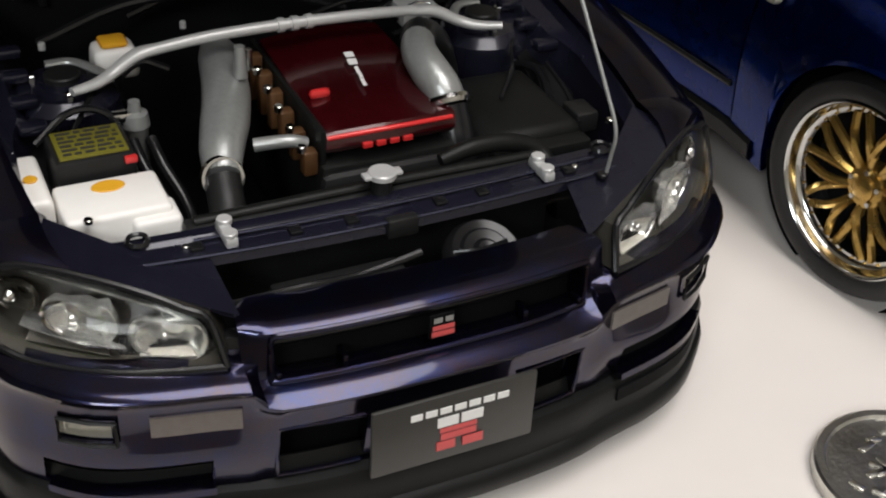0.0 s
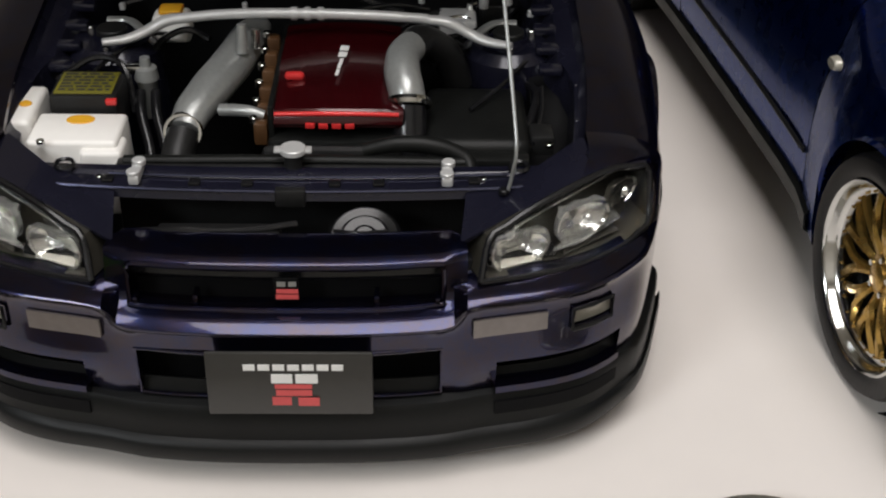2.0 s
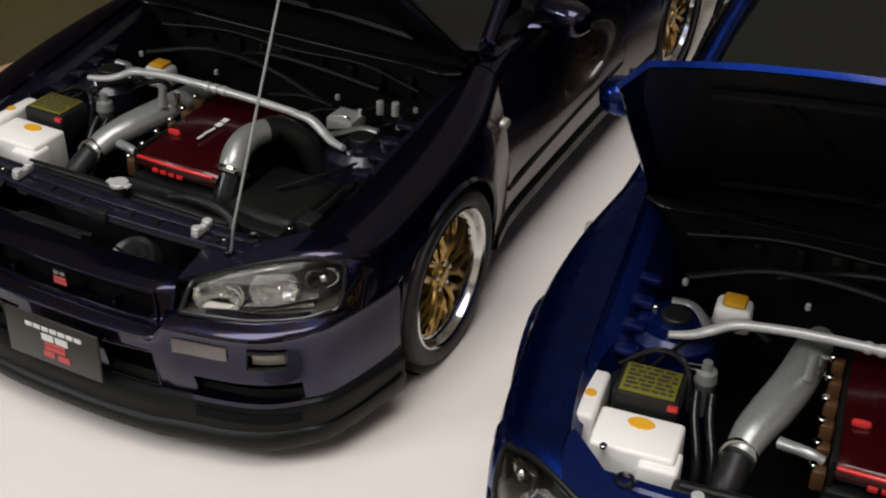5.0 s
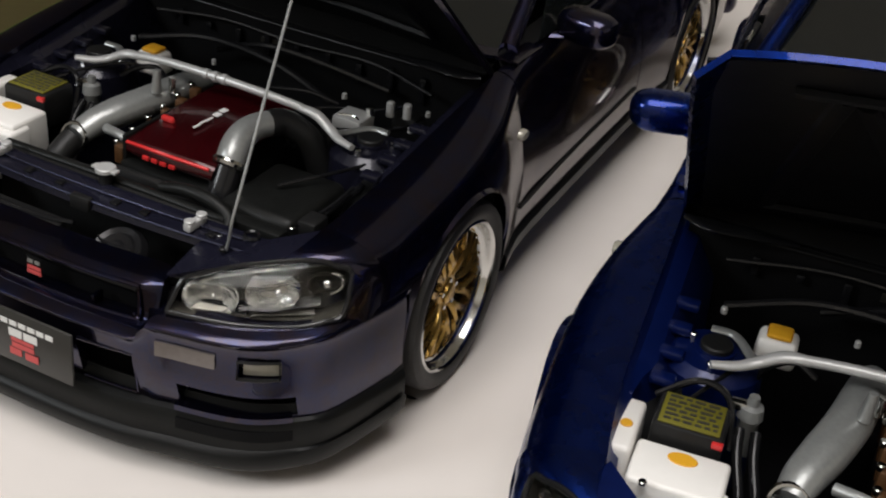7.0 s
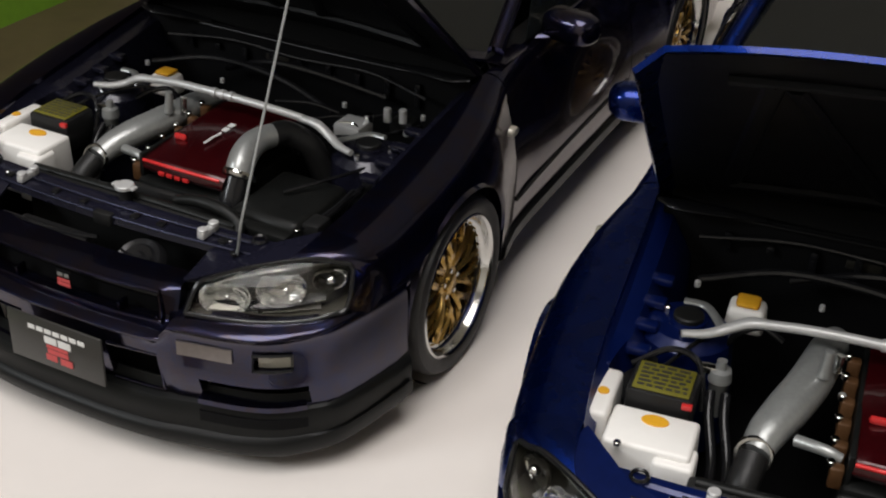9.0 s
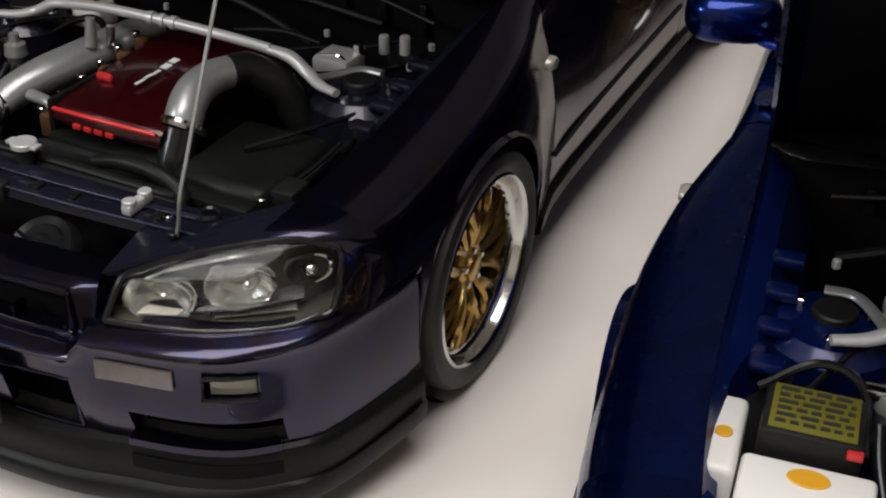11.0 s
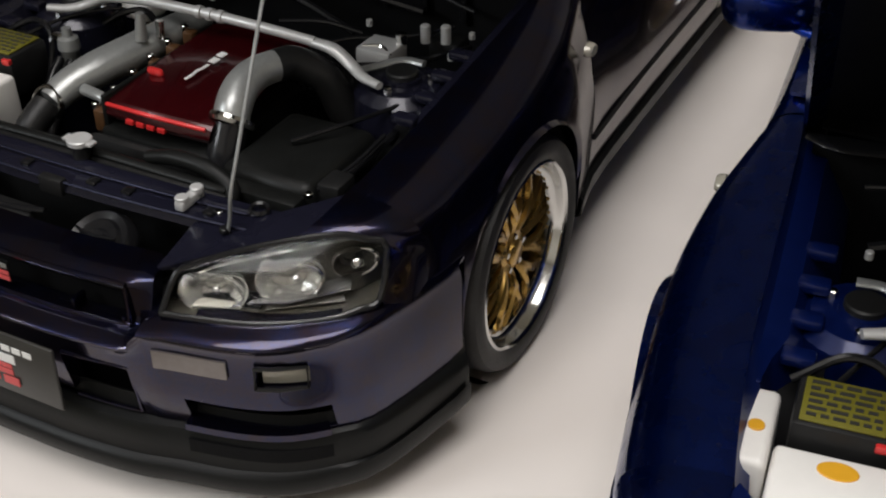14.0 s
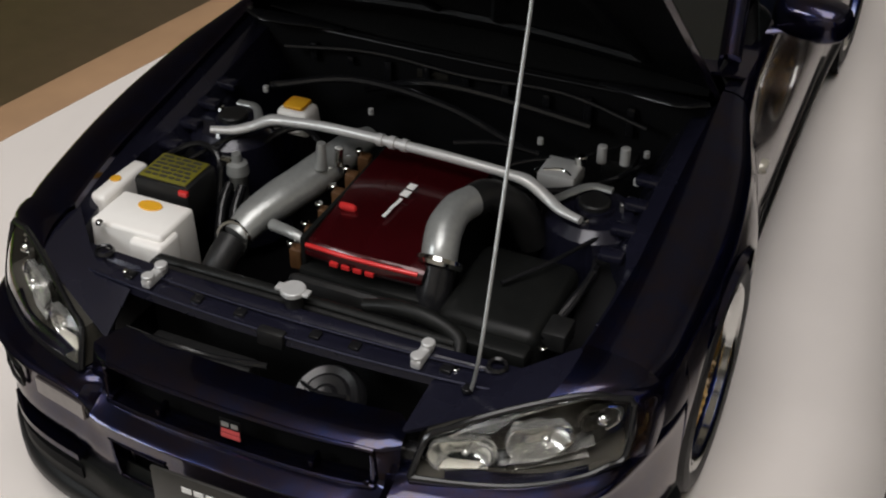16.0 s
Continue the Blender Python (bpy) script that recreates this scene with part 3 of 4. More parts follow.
    for s in (1, -1):
        loop = [nose(s * u, z, d) for u, z, d in ((0.172, 0.382, 0.010), (0.25, 0.383, 0.012), (0.335, 0.383, 0.014), (0.346, 0.370, 0.018), (0.346, 0.253, 0.034), (0.335, 0.240, 0.036), (0.25, 0.239, 0.036), (0.172, 0.240, 0.036))]
        part("intake_rim", tube(loop, [0.005], 8, 3), paint, car, "rounded painted rim of the lower intake")
        for k in range(3):
            part("front_pipe", tube([(s * (0.10 + 0.10 * k), 0.200, 0.590 - 0.012 * k), (s * (0.16 + 0.10 * k), 0.175, 0.600 - 0.012 * k), (s * (0.22 + 0.09 * k), 0.19, 0.596 - 0.012 * k)], [0.0045], 6, 4), "black_gloss", car, "thin black pipe behind the grille")
    part("front_splitter", lip_spoiler(), "lip", car, "charcoal plastic front splitter")
    # Black strips over the solid lip stand in for the slots' shade.
    for s in (1, -1):
        part("slot_shade_strip", thick(ribbon(0.475 * s, 0.79 * s, 0.172, 0.208, 0.002, 10), 0.01), "matt", car, "black strip for the shade of the splitter slot")
    # plate and badge
    pl = part("front_plate", box(-0.178, 0.192, -0.034, -0.024, 0.246, 0.420, 0.004), "plate", car, "dark grey show plate with lettering blocks")
    rows = [(-0.100 + 0.029 * i, -0.100 + 0.029 * i + 0.023, 0.036, 0.050, "print_white") for i in range(7)]
    rows += [(-0.046, -0.004, 0.004, 0.026, "print_white"), (0.002, 0.046, 0.004, 0.026, "print_white")]
    rows += [(-0.040, 0.034, -0.010, 0.000, "print_red"), (-0.038, 0.034, -0.028, -0.014, "print_red"), (-0.046, -0.008, -0.052, -0.032, "print_red"), (0.006, 0.048, -0.052, -0.032, "print_red")]
    bars_text(pl, V(0.018, -0.034, 0.333), V(1, 0, 0), V(0, 0, 1), 1.12, rows, 0.002)
    bd = part("grille_badge", box(-0.026, 0.030, 0.042, 0.048, 0.506, 0.566, 0.004), "matt", car, "small silver and red grille badge")
    bars_text(bd, V(0.004, 0.041, 0.537), V(1, 0, 0), V(0, 0, 1), 0.82, [(-0.028, 0.030, -0.010, 0.002, "print_red"), (-0.030, 0.031, -0.029, -0.015, "print_red"), (-0.026, -0.003, 0.012, 0.026, "silver"), (0.005, 0.026, 0.012, 0.026, "silver")], 0.002)
    make_hood(car, paint)
    make_engine_bay(car, paint, bay)
    make_cabin(car, paint)
    car.matrix_world = pose(loc[0] * K, loc[1] * K, 0, 0, 0, turn)
    return car


def make_cabin(car, paint):
    # cowl, windscreen, roof, rear window
    ws = [[(a * 0.69, 1.50 + 0.06 * a * a, 0.90) for a in np.linspace(-1, 1, 11)], [(a * 0.62, 1.93 + 0.05 * a * a, 1.13) for a in np.linspace(-1, 1, 11)], [(a * 0.545, 2.30 + 0.04 * a * a, 1.305 - 0.02 * a * a) for a in np.linspace(-1, 1, 11)]]
    part("windscreen", thick(grid(ws), 0.006), "dark_glass", car, "dark tinted windscreen")
    rf = [[(a * w, y, z - 0.03 * a * a) for a in np.linspace(-1, 1, 11)] for y, w, z in ((2.30, 0.55, 1.315), (2.6, 0.565, 1.345), (3.0, 0.56, 1.345), (3.35, 0.545, 1.315))]
    part("roof", thick(grid(rf), 0.012), paint, car)
    rw = [[(a * w, y, z - 0.02 * a * a) for a in np.linspace(-1, 1, 9)] for y, w, z in ((3.35, 0.545, 1.315), (3.7, 0.58, 1.16), (4.02, 0.62, 0.99))]
    part("rear_window", thick(grid(rw), 0.006), "dark_glass", car)
    bt = [[(a * w, y, z) for a in np.linspace(-1, 1, 7)] for y, w, z in ((4.02, 0.66, 0.985), (4.5, 0.64, 0.965), (4.62, 0.60, 0.90), (4.64, 0.6, 0.4))]
    part("boot_lid", thick(grid(bt), 0.012), paint, car)
    for s in (1, -1):
        sg = [[(s * 0.765, y0, 0.905), (s * (0.765 + x1) / 2, (y0 + y1) / 2, (0.905 + z1) / 2 + 0.01), (s * x1, y1, z1)] for y0, y1, x1, z1 in ((1.72, 2.34, 0.556, 1.285), (2.3, 2.6, 0.57, 1.31), (2.9, 3.0, 0.565, 1.31), (3.5, 3.32, 0.55, 1.285))]
        part("side_window", thick(grid(sg), 0.006), "dark_glass", car, "dark side window")
        part("front_pillar", tube([(s * 0.715, 1.56, 0.905), (s * 0.645, 1.96, 1.125), (s * 0.56, 2.32, 1.30), (s * 0.565, 2.6, 1.325), (s * 0.56, 3.0, 1.325), (s * 0.55, 3.34, 1.29), (s * 0.63, 3.8, 1.06), (s * 0.68, 4.05, 0.97)], [0.032, 0.030, 0.026, 0.026, 0.026, 0.04, 0.06, 0.05], 10, 6), paint, car, "painted roof pillar and rail")
        cw = [[(s * 0.60, y, 0.90), (s * 0.70, y + 0.03, 0.90), (s * 0.775, y + 0.06, 0.885)] for y in (1.46, 1.54, 1.66)]
        part("cowl_corner", thick(grid(cw), 0.01), paint, car)
        bs = [[(s * (bay_edge(y) - 0.004), y, shoulder(y) - 0.004), (s * 0.70, y, 0.93 if y > 1.7 else 0.90)] for y in np.linspace(1.5, 4.3, 12)]
        part("belt_panel", thick(grid(bs), 0.006), "black", car, "black belt line moulding")
    part("cowl_grille", thick(grid([[(a * 0.69, 1.40 + 0.05 * a * a, 0.848) for a in np.linspace(-1, 1, 9)], [(a * 0.69, 1.53 + 0.05 * a * a, 0.885) for a in np.linspace(-1, 1, 9)]]), 0.008), "black", car, "black scuttle grille")
    part("cabin_floor", box(-0.72, 0.72, 1.5, 4.3, 0.15, 0.24, 0.01), "matt", car)
    part("underbody", box(-0.60, 0.60, 0.30, 4.5, 0.12, 0.17, 0.01), "matt", car, "black underbody tray")
    part("rear_bumper", box(-0.80, 0.80, 4.50, 4.64, 0.20, 0.62, 0.05, 3), paint, car)


def make_engine_bay(car, paint, bay):
    # tub
    part("bay_floor", box(-0.60, 0.60, 0.26, 1.40, 0.30, 0.33, 0.005), "matt", car, "dark floor of the engine bay")
    part("firewall", thick(grid([[(a * 0.70, 1.40, z) for a in np.linspace(-1, 1, 5)] for z in (0.33, 0.60, 0.845)]), 0.01), "matt", car, "black firewall")
    for s in (1, -1):
        rows = []
        for y in np.linspace(0.40, 1.44, 20):
            e, z = bay_edge(y), shoulder(y)
            k = float(np.clip((y - 0.74) / 0.08, 0.25, 1))
            rows.append([(s * (e + 0.004), y, z - 0.01), (s * (e - 0.01), y, z - 0.035), (s * (e - 0.01 - 0.045 * k), y, z - 0.045), (s * (e - 0.075 * k), y, z - 0.08), (s * (e - 0.12 * k), y, z - 0.16), (s * (e - 0.14 * k), y, 0.33)])
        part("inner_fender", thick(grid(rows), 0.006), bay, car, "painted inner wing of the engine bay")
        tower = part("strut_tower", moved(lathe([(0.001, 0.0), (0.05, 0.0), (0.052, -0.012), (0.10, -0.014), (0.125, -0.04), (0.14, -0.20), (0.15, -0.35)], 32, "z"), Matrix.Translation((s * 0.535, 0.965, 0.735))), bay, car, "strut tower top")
        part("tower_cap", disc(s * 0.535, 0.965, 0.732, 0.042, 0.018, 20), "black", tower)
        for k in range(3):
            a = 2.1 * k + 0.5
            part("tower_nut", disc(s * 0.535 + 0.075 * math.cos(a), 0.965 + 0.075 * math.sin(a), 0.720, 0.011, 0.016, 6), "chrome", tower)
        for k in range(4):
            y = 0.80 + 0.10 * k
            part("wing_pad", box(s * 0.635 - 0.032, s * 0.635 + 0.032, y - 0.02, y + 0.02, shoulder(y) - 0.06, shoulder(y) - 0.035, 0.008), bay, car)
    # slam panel and front carrier
    sp = [[(x, 0.245 + 0.10 * x * x, 0.640), (x, 0.252 + 0.10 * x * x, 0.662), (x, 0.275 + 0.10 * x * x, 0.668), (x, 0.305 + 0.08 * x * x, 0.664), (x, 0.318 + 0.06 * x * x, 0.672), (x, 0.345 + 0.05 * x * x, 0.672), (x, 0.352 + 0.05 * x * x, 0.60)] for x in np.linspace(-0.66, 0.66, 23)]
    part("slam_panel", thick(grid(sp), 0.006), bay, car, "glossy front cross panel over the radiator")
    # Edge strip coloured lighter to draw a highlight along the panel.
    part("slam_edge", tube([(x, 0.248 + 0.10 * x * x, 0.664) for x in np.linspace(-0.56, 0.60, 7)], [0.0042], 6, 4), "edge_glint", car, "folded panel edge, its glint put into lighter blue metal")
    part("radiator", box(-0.42, 0.42, 0.36, 0.41, 0.34, 0.665, 0.01), "black", car, "black radiator core")
    part("radiator_tank", tube([(-0.40, 0.385, 0.668), (0, 0.385, 0.672), (0.40, 0.385, 0.668)], [0.014], 12, 4, 0.7), "grey_box", car, "black radiator top tank")
    part("front_beam", tube([(-0.60, 0.22, 0.52), (-0.35, 0.15, 0.53), (0, 0.13, 0.53), (0.35, 0.15, 0.53), (0.60, 0.22, 0.52)], [0.03], 8, 5), "black_gloss", car, "black bumper beam behind the grille")
    part("oil_cooler", box(-0.30, -0.02, 0.16, 0.22, 0.42, 0.60, 0.01), "black", car, "black oil cooler behind the grille")
    horn = part("horn", moved(lathe([(0.001, 0.02), (0.02, 0.022), (0.03, 0.012), (0.05, 0.014), (0.058, 0.006), (0.075, 0.010), (0.085, 0.0), (0.09, -0.02), (0.001, -0.03)], 30, "y"), Matrix.Translation((0.17, 0.19, 0.575)) @ Matrix.Rotation(radians(120), 4, "X")), "black_gloss", car, "round black ribbed horn")
    part("front_hose", tube([(-0.38, 0.20, 0.585), (-0.25, 0.17, 0.61), (-0.12, 0.18, 0.60), (0.02, 0.19, 0.615)], [0.008], 8, 5), "black_gloss", car, "black hose behind the grille bar")
    for s in (1, -1):
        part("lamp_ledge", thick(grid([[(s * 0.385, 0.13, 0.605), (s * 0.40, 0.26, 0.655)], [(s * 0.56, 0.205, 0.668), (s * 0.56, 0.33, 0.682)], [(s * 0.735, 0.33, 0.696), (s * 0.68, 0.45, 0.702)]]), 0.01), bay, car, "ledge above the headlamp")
        edge = [p for p in HL_TOP[13:]] + [HL_TOP[-1].lerp(HL_BOTTOM[-1], 0.5), HL_BOTTOM[-1], V(0.848, 0.335, 0.520)]
        far = []
        for k in range(len(edge)):
            u = k / (len(edge) - 1)
            y = 0.446
            w, zt, xe = half_width(y), shoulder(y) - 0.075, bay_edge(y)
            if u < 0.6:
                q = math.pi / 2 * (1 - u / 0.6)
                far.append(V(xe + (w - 0.003 - xe) * math.cos(q) ** 0.8, y, zt + (shoulder(y) + 0.012 - zt) * math.sin(q) ** 0.9))
            else:
                far.append(V(w, y, zt - (zt - 0.49) * (u - 0.6) / 0.4))
        rows = [[(s * p.x, p.y, p.z + 0.001) for p in [e.lerp(f, t) + V(0.012, -0.006, 0.008) * math.sin(math.pi * t) for e, f in zip(edge, far)]] for t in (0, 0.25, 0.5, 0.75, 1)]
        part("fender_nose", thick(grid(rows), 0.004), paint, car, "painted corner round the headlamp")
    for x in (-0.42, -0.22, -0.10, 0.10, 0.20, 0.42):
        part("panel_clip", box(x - 0.014, x + 0.014, 0.262 + 0.1 * x * x, 0.290 + 0.1 * x * x, 0.664, 0.675, 0.004), "black_gloss", car, "small black panel clip")
    part("bonnet_catch", box(-0.035, 0.035, 0.235, 0.262, 0.628, 0.672, 0.006), "black", car, "black bonnet catch")
    # Seam strip carries the same highlight in its colour.
    part("panel_strip", tube([(x, 0.300 + 0.08 * x * x, 0.672) for x in np.linspace(-0.42, 0.50, 6)], [0.0035], 6, 4), "edge_glint", car, "raised panel seam, its glint put into lighter blue metal")
    # latches and cap
    for s in (1, -1):
        x = 0.356 * s
        lt = part("rubber_stop", box(x - 0.012, x + 0.014, 0.262, 0.344, 0.668, 0.692, 0.006), "bar", car, "silver bonnet stop")
        part("stop_knob", disc(x, 0.279, 0.690, 0.016, 0.010, 16), "bar", lt)
        part("stop_knob", disc(x + 0.004, 0.328, 0.690, 0.016, 0.012, 16), "bar", lt)
    capb = part("radiator_cap", disc(0.0, 0.355, 0.708, 0.031, 0.013, 24), "bar", car, "silver radiator cap with ears")
    part("cap_ears", box(-0.044, 0.044, 0.342, 0.368, 0.709, 0.7175, 0.003), "bar", capb)
    part("cap_neck", disc(0.0, 0.355, 0.668, 0.022, 0.041, 18), "black", capb)
    # prop rod
    part("prop_rod", tube([(0.494, 0.255, 0.660), (0.502, 0.258, 0.70), (0.510, 0.262, 0.765), (0.504, 0.31, 0.845), (0.478, 0.46, 1.07), (0.440, 0.67, 1.37), (0.425, 0.75, 1.485)], [0.0045], 8, 6), "silver", car, "thin straight bonnet prop rod")
    part("rod_socket", disc(0.486, 0.256, 0.660, 0.013, 0.010, 14), "black_gloss", car)
    # strut bar
    sb = part("strut_brace", tube([(-0.355, 0.905, 0.800), (-0.20, 0.900, 0.818), (0.0, 0.893, 0.824), (0.18, 0.893, 0.820), (0.315, 0.905, 0.806)], [0.0135], 12, 6), "bar", car, "silver strut brace across the engine")
    for s in (1, -1):
        part("brace_end", tube([(s * 0.30, 0.905, 0.805), (s * 0.37, 0.907, 0.796), (s * 0.43, 0.895, 0.768), (s * 0.475, 0.872, 0.757), (s * 0.535, 0.850, 0.756)], [0.0145, 0.019, 0.017, 0.015, 0.012], 12, 6, 0.8), "bar", sb)
        part("brace_foot", tube([(s * 0.44, 0.90, 0.755), (s * 0.452, 0.96, 0.742), (s * 0.50, 1.03, 0.742), (s * 0.56, 1.035, 0.742)], [0.013], 10, 5, 0.6), "silver", sb)
    for x in (-0.035, 0.0, 0.035):
        part("brace_ring", tube([(x - 0.008, 0.893, 0.8238), (x + 0.008, 0.893, 0.8238)], [0.0175], 16, 1), "bar", sb)
    # red cam cover
    cx, cw = 0.092, 0.162
    rows = []
    for y, w, z in ((0.528, 0.94, 0.680), (0.522, 0.98, 0.692), (0.527, 1.0, 0.712), (0.540, 1.0, 0.724), (0.58, 0.98, 0.728), (0.80, 0.96, 0.744), (0.98, 0.94, 0.751), (1.0, 0.92, 0.70)):
        rows.append([(cx + a * cw * w, y - 0.02 * (1 - a * a) * (1 if y < 0.56 else 0), z + 0.012 * (1 - a * a)) for a in np.linspace(-1, 1, 13)])
    cover = part("cam_cover", thick(grid(rows), 0.05), "red", car, "dark red metallic engine cover")
    # Lip coloured far brighter than the cover to give it a highlight.
    part("cover_lip", tube([(cx - 0.15, 0.524, 0.718), (cx - 0.07, 0.508, 0.728), (cx, 0.503, 0.731), (cx + 0.07, 0.508, 0.728), (cx + 0.15, 0.524, 0.718)], [0.006], 10, 5), "red_bright", cover, "raised front edge, its glint put into bright red")
    for i in range(4):
        part("cover_letter", box(cx - 0.075 + 0.032 * i, cx - 0.052 + 0.032 * i, 0.498, 0.512, 0.692, 0.705, 0.002), "red_bright", cover)
    part("oil_cap", box(-0.045, 0.005, 0.665, 0.681, 0.738, 0.761, 0.010), "red_bright", cover, "red oil filler tab")
    nrm = [(0.0075 * i, 0.0075 * i + 0.006, 0.0, 0.006, "print_white") for i in range(8)] + [(0.066, 0.083, -0.003, 0.012, "print_white"), (0.087, 0.103, -0.003, 0.012, "print_white")]
    bars_text(cover, V(0.090, 0.660, 0.751), V(0.12, 0.98, 0.075).normalized(), V(-0.98, 0.12, 0).normalized(), 1.45, nrm, 0.008)
    part("coil_cover", box(-0.075, -0.06, 0.52, 1.02, 0.60, 0.74, 0.005), "grey_box", car, "ribbed dark engine flank")
    for i in range(6):
        y = 0.54 + 0.075 * i
        coil = part("coil_pack", box(-0.112, -0.078, y - 0.016, y + 0.018, 0.63, 0.690 + 0.012 * i, 0.007), "copper", car, "brown coil pack beside the cam cover")
        part("coil_nut", disc(-0.112, y, 0.688 + 0.012 * i, 0.011, 0.016, 10), "chrome", coil)
    # silver pipes
    pln = part("intake_plenum", tube([(-0.285, 0.560, 0.655), (-0.268, 0.62, 0.680), (-0.235, 0.70, 0.700), (-0.195, 0.82, 0.715), (-0.165, 0.97, 0.725), (-0.15, 1.05, 0.72)], [0.040, 0.050, 0.056, 0.056, 0.050, 0.036], 16, 6, 0.85), "silver", car, "cast silver intake pipe")
    part("pipe_ring", moved(lathe([(0.047, 0.010), (0.051, 0.0), (0.047, -0.010), (0.040, -0.010), (0.040, 0.010), (0.047, 0.010)], 24, "y"), Matrix.Translation((-0.289, 0.552, 0.652)) @ Matrix.Rotation(radians(-22), 4, "X")), "chrome", pln, "polished hose clamp")
    part("intake_hose", tube([(-0.289, 0.55, 0.650), (-0.30, 0.48, 0.60), (-0.31, 0.44, 0.50)], [0.040], 14, 5), "black", pln, "black rubber intake hose")
    part("plenum_post", tube([(-0.165, 0.80, 0.755), (-0.163, 0.805, 0.83)], [0.018, 0.012], 10, 1), "silver", pln)
    part("plenum_post", tube([(-0.135, 0.84, 0.75), (-0.133, 0.845, 0.80)], [0.012], 10, 1), "chrome", pln)
    part("runner", tube([(-0.20, 0.60, 0.69), (-0.13, 0.575, 0.70), (-0.09, 0.57, 0.69)], [0.016, 0.014], 10, 4), "silver", pln)
    tp = part("turbo_pipe", tube([(0.266, 0.596, 0.712), (0.260, 0.618, 0.740), (0.250, 0.665, 0.765), (0.252, 0.73, 0.780), (0.275, 0.79, 0.782)], [0.044, 0.046, 0.046, 0.043, 0.040], 16, 6), "silver", car, "curved cast silver intercooler pipe")
    part("pipe_ring", moved(lathe([(0.056, 0.010), (0.060, 0.0), (0.056, -0.010), (0.048, -0.010), (0.048, 0.010), (0.056, 0.010)], 24, "y"), Matrix.Translation((0.266, 0.598, 0.714)) @ Matrix.Rotation(radians(50), 4, "X")), "chrome", tp)
    part("intake_hose", tube([(0.266, 0.592, 0.707), (0.27, 0.54, 0.62), (0.28, 0.50, 0.5)], [0.046], 14, 5), "black_gloss", tp, "black rubber hose")
    part("rear_hose", tube([(0.272, 0.785, 0.781), (0.30, 0.835, 0.775), (0.36, 0.88, 0.72), (0.40, 0.90, 0.62)], [0.043], 14, 5), "black", tp)
    # air box and fan shroud
    ab = part("air_box", box(0.30, 0.575, 0.46, 0.80, 0.45, 0.672, 0.03, 3, 0.06), "grey_box", car, "large dark grey air filter box")
    part("box_front", box(0.31, 0.56, 0.415, 0.47, 0.60, 0.655, 0.012), "grey_box", ab)
    part("snorkel", tube([(0.16, 0.405, 0.685), (0.24, 0.41, 0.700), (0.33, 0.41, 0.695), (0.40, 0.40, 0.67), (0.415, 0.37, 0.645)], [0.016, 0.020, 0.021, 0.020, 0.018], 12, 5), "grey_box", ab, "black air intake snorkel")
    part("fan_shroud", box(-0.30, 0.28, 0.40, 0.45, 0.40, 0.64, 0.02), "black", car, "black radiator fan shroud")
    part("engine_block", box(-0.08, 0.26, 0.50, 1.12, 0.33, 0.66, 0.02), "grey_box", car, "dark engine block")
    part("belt_cover", box(-0.09, 0.25, 0.462, 0.50, 0.42, 0.655, 0.02), "black", car, "black timing belt cover")
    for i, (r, x, z) in enumerate(((0.05, 0.02, 0.52), (0.06, 0.15, 0.50), (0.035, -0.04, 0.45))):
        part("pulley", disc(x, 0.455, z, r, -0.02, 24, "y"), "black_gloss", car)
    # white tank
    tk = part("coolant_tank", box(-0.648, -0.42, 0.428, 0.590, 0.500, 0.688, 0.012, 3, 0.05), "white", car, "white plastic coolant tank")
    part("tank_step", box(-0.515, -0.41, 0.406, 0.500, 0.500, 0.672, 0.012, 3, 0.05), "white", tk)
    part("tank_cap", moved(disc(0, 0, 0.688, 0.028, 0.007, 20), Matrix.Translation((-0.533, 0.545, -0.004)) @ Matrix.Diagonal((1.25, 0.8, 1, 1))), "yellow", tk, "orange-yellow filler cap")
    wt = part("washer_tank", box(-0.704, -0.646, 0.500, 0.715, 0.540, 0.702, 0.014, 3, 0.06), "white", car, "narrow white washer bottle")
    part("bottle_cap", disc(-0.678, 0.600, 0.698, 0.015, 0.008, 16), "yellow", wt)
    fb = part("fuse_box", box(-0.625, -0.455, 0.605, 0.745, 0.60, 0.722, 0.012), "black", car, "black box with a yellow warning label")
    lb = part("warning_label", box(-0.612, -0.468, 0.615, 0.735, 0.722, 0.727, 0.002), "label", fb, "olive-yellow label with dark print")
    rnd = random.Random(4)
    for i in range(6):
        y = 0.627 + 0.018 * i
        x = -0.602
        while x < -0.482:
            w = rnd.uniform(0.012, 0.034)
            part("label_line", box(x, min(x + w, -0.476), y, y + 0.008, 0.727, 0.729, 0), "plate", lb)
            x += w + 0.007
    part("label_spot", box(-0.482, -0.455, 0.598, 0.612, 0.70, 0.716, 0.003), "red_bright", fb)
    # filter housing with hoses near the tank
    nb = part("filter_bowl", moved(lathe([(0.001, 0.045), (0.013, 0.045), (0.015, 0.022), (0.028, 0.016), (0.032, -0.014), (0.026, -0.022), (0.024, -0.12)], 20, "z"), Matrix.Translation((-0.415, 0.785, 0.700))), "silver", car, "small silver valve body")
    part("valve_arm", box(-0.47, -0.40, 0.77, 0.80, 0.70, 0.725, 0.008), "chrome", nb)
    for dx in (-0.02, 0.02):
        part("thin_hose", tube([(-0.41 + dx, 0.76, 0.66), (-0.40 + dx, 0.70, 0.62), (-0.37 + dx, 0.62, 0.55), (-0.36 + dx, 0.55, 0.45)], [0.014], 10, 5), "black_gloss", nb)
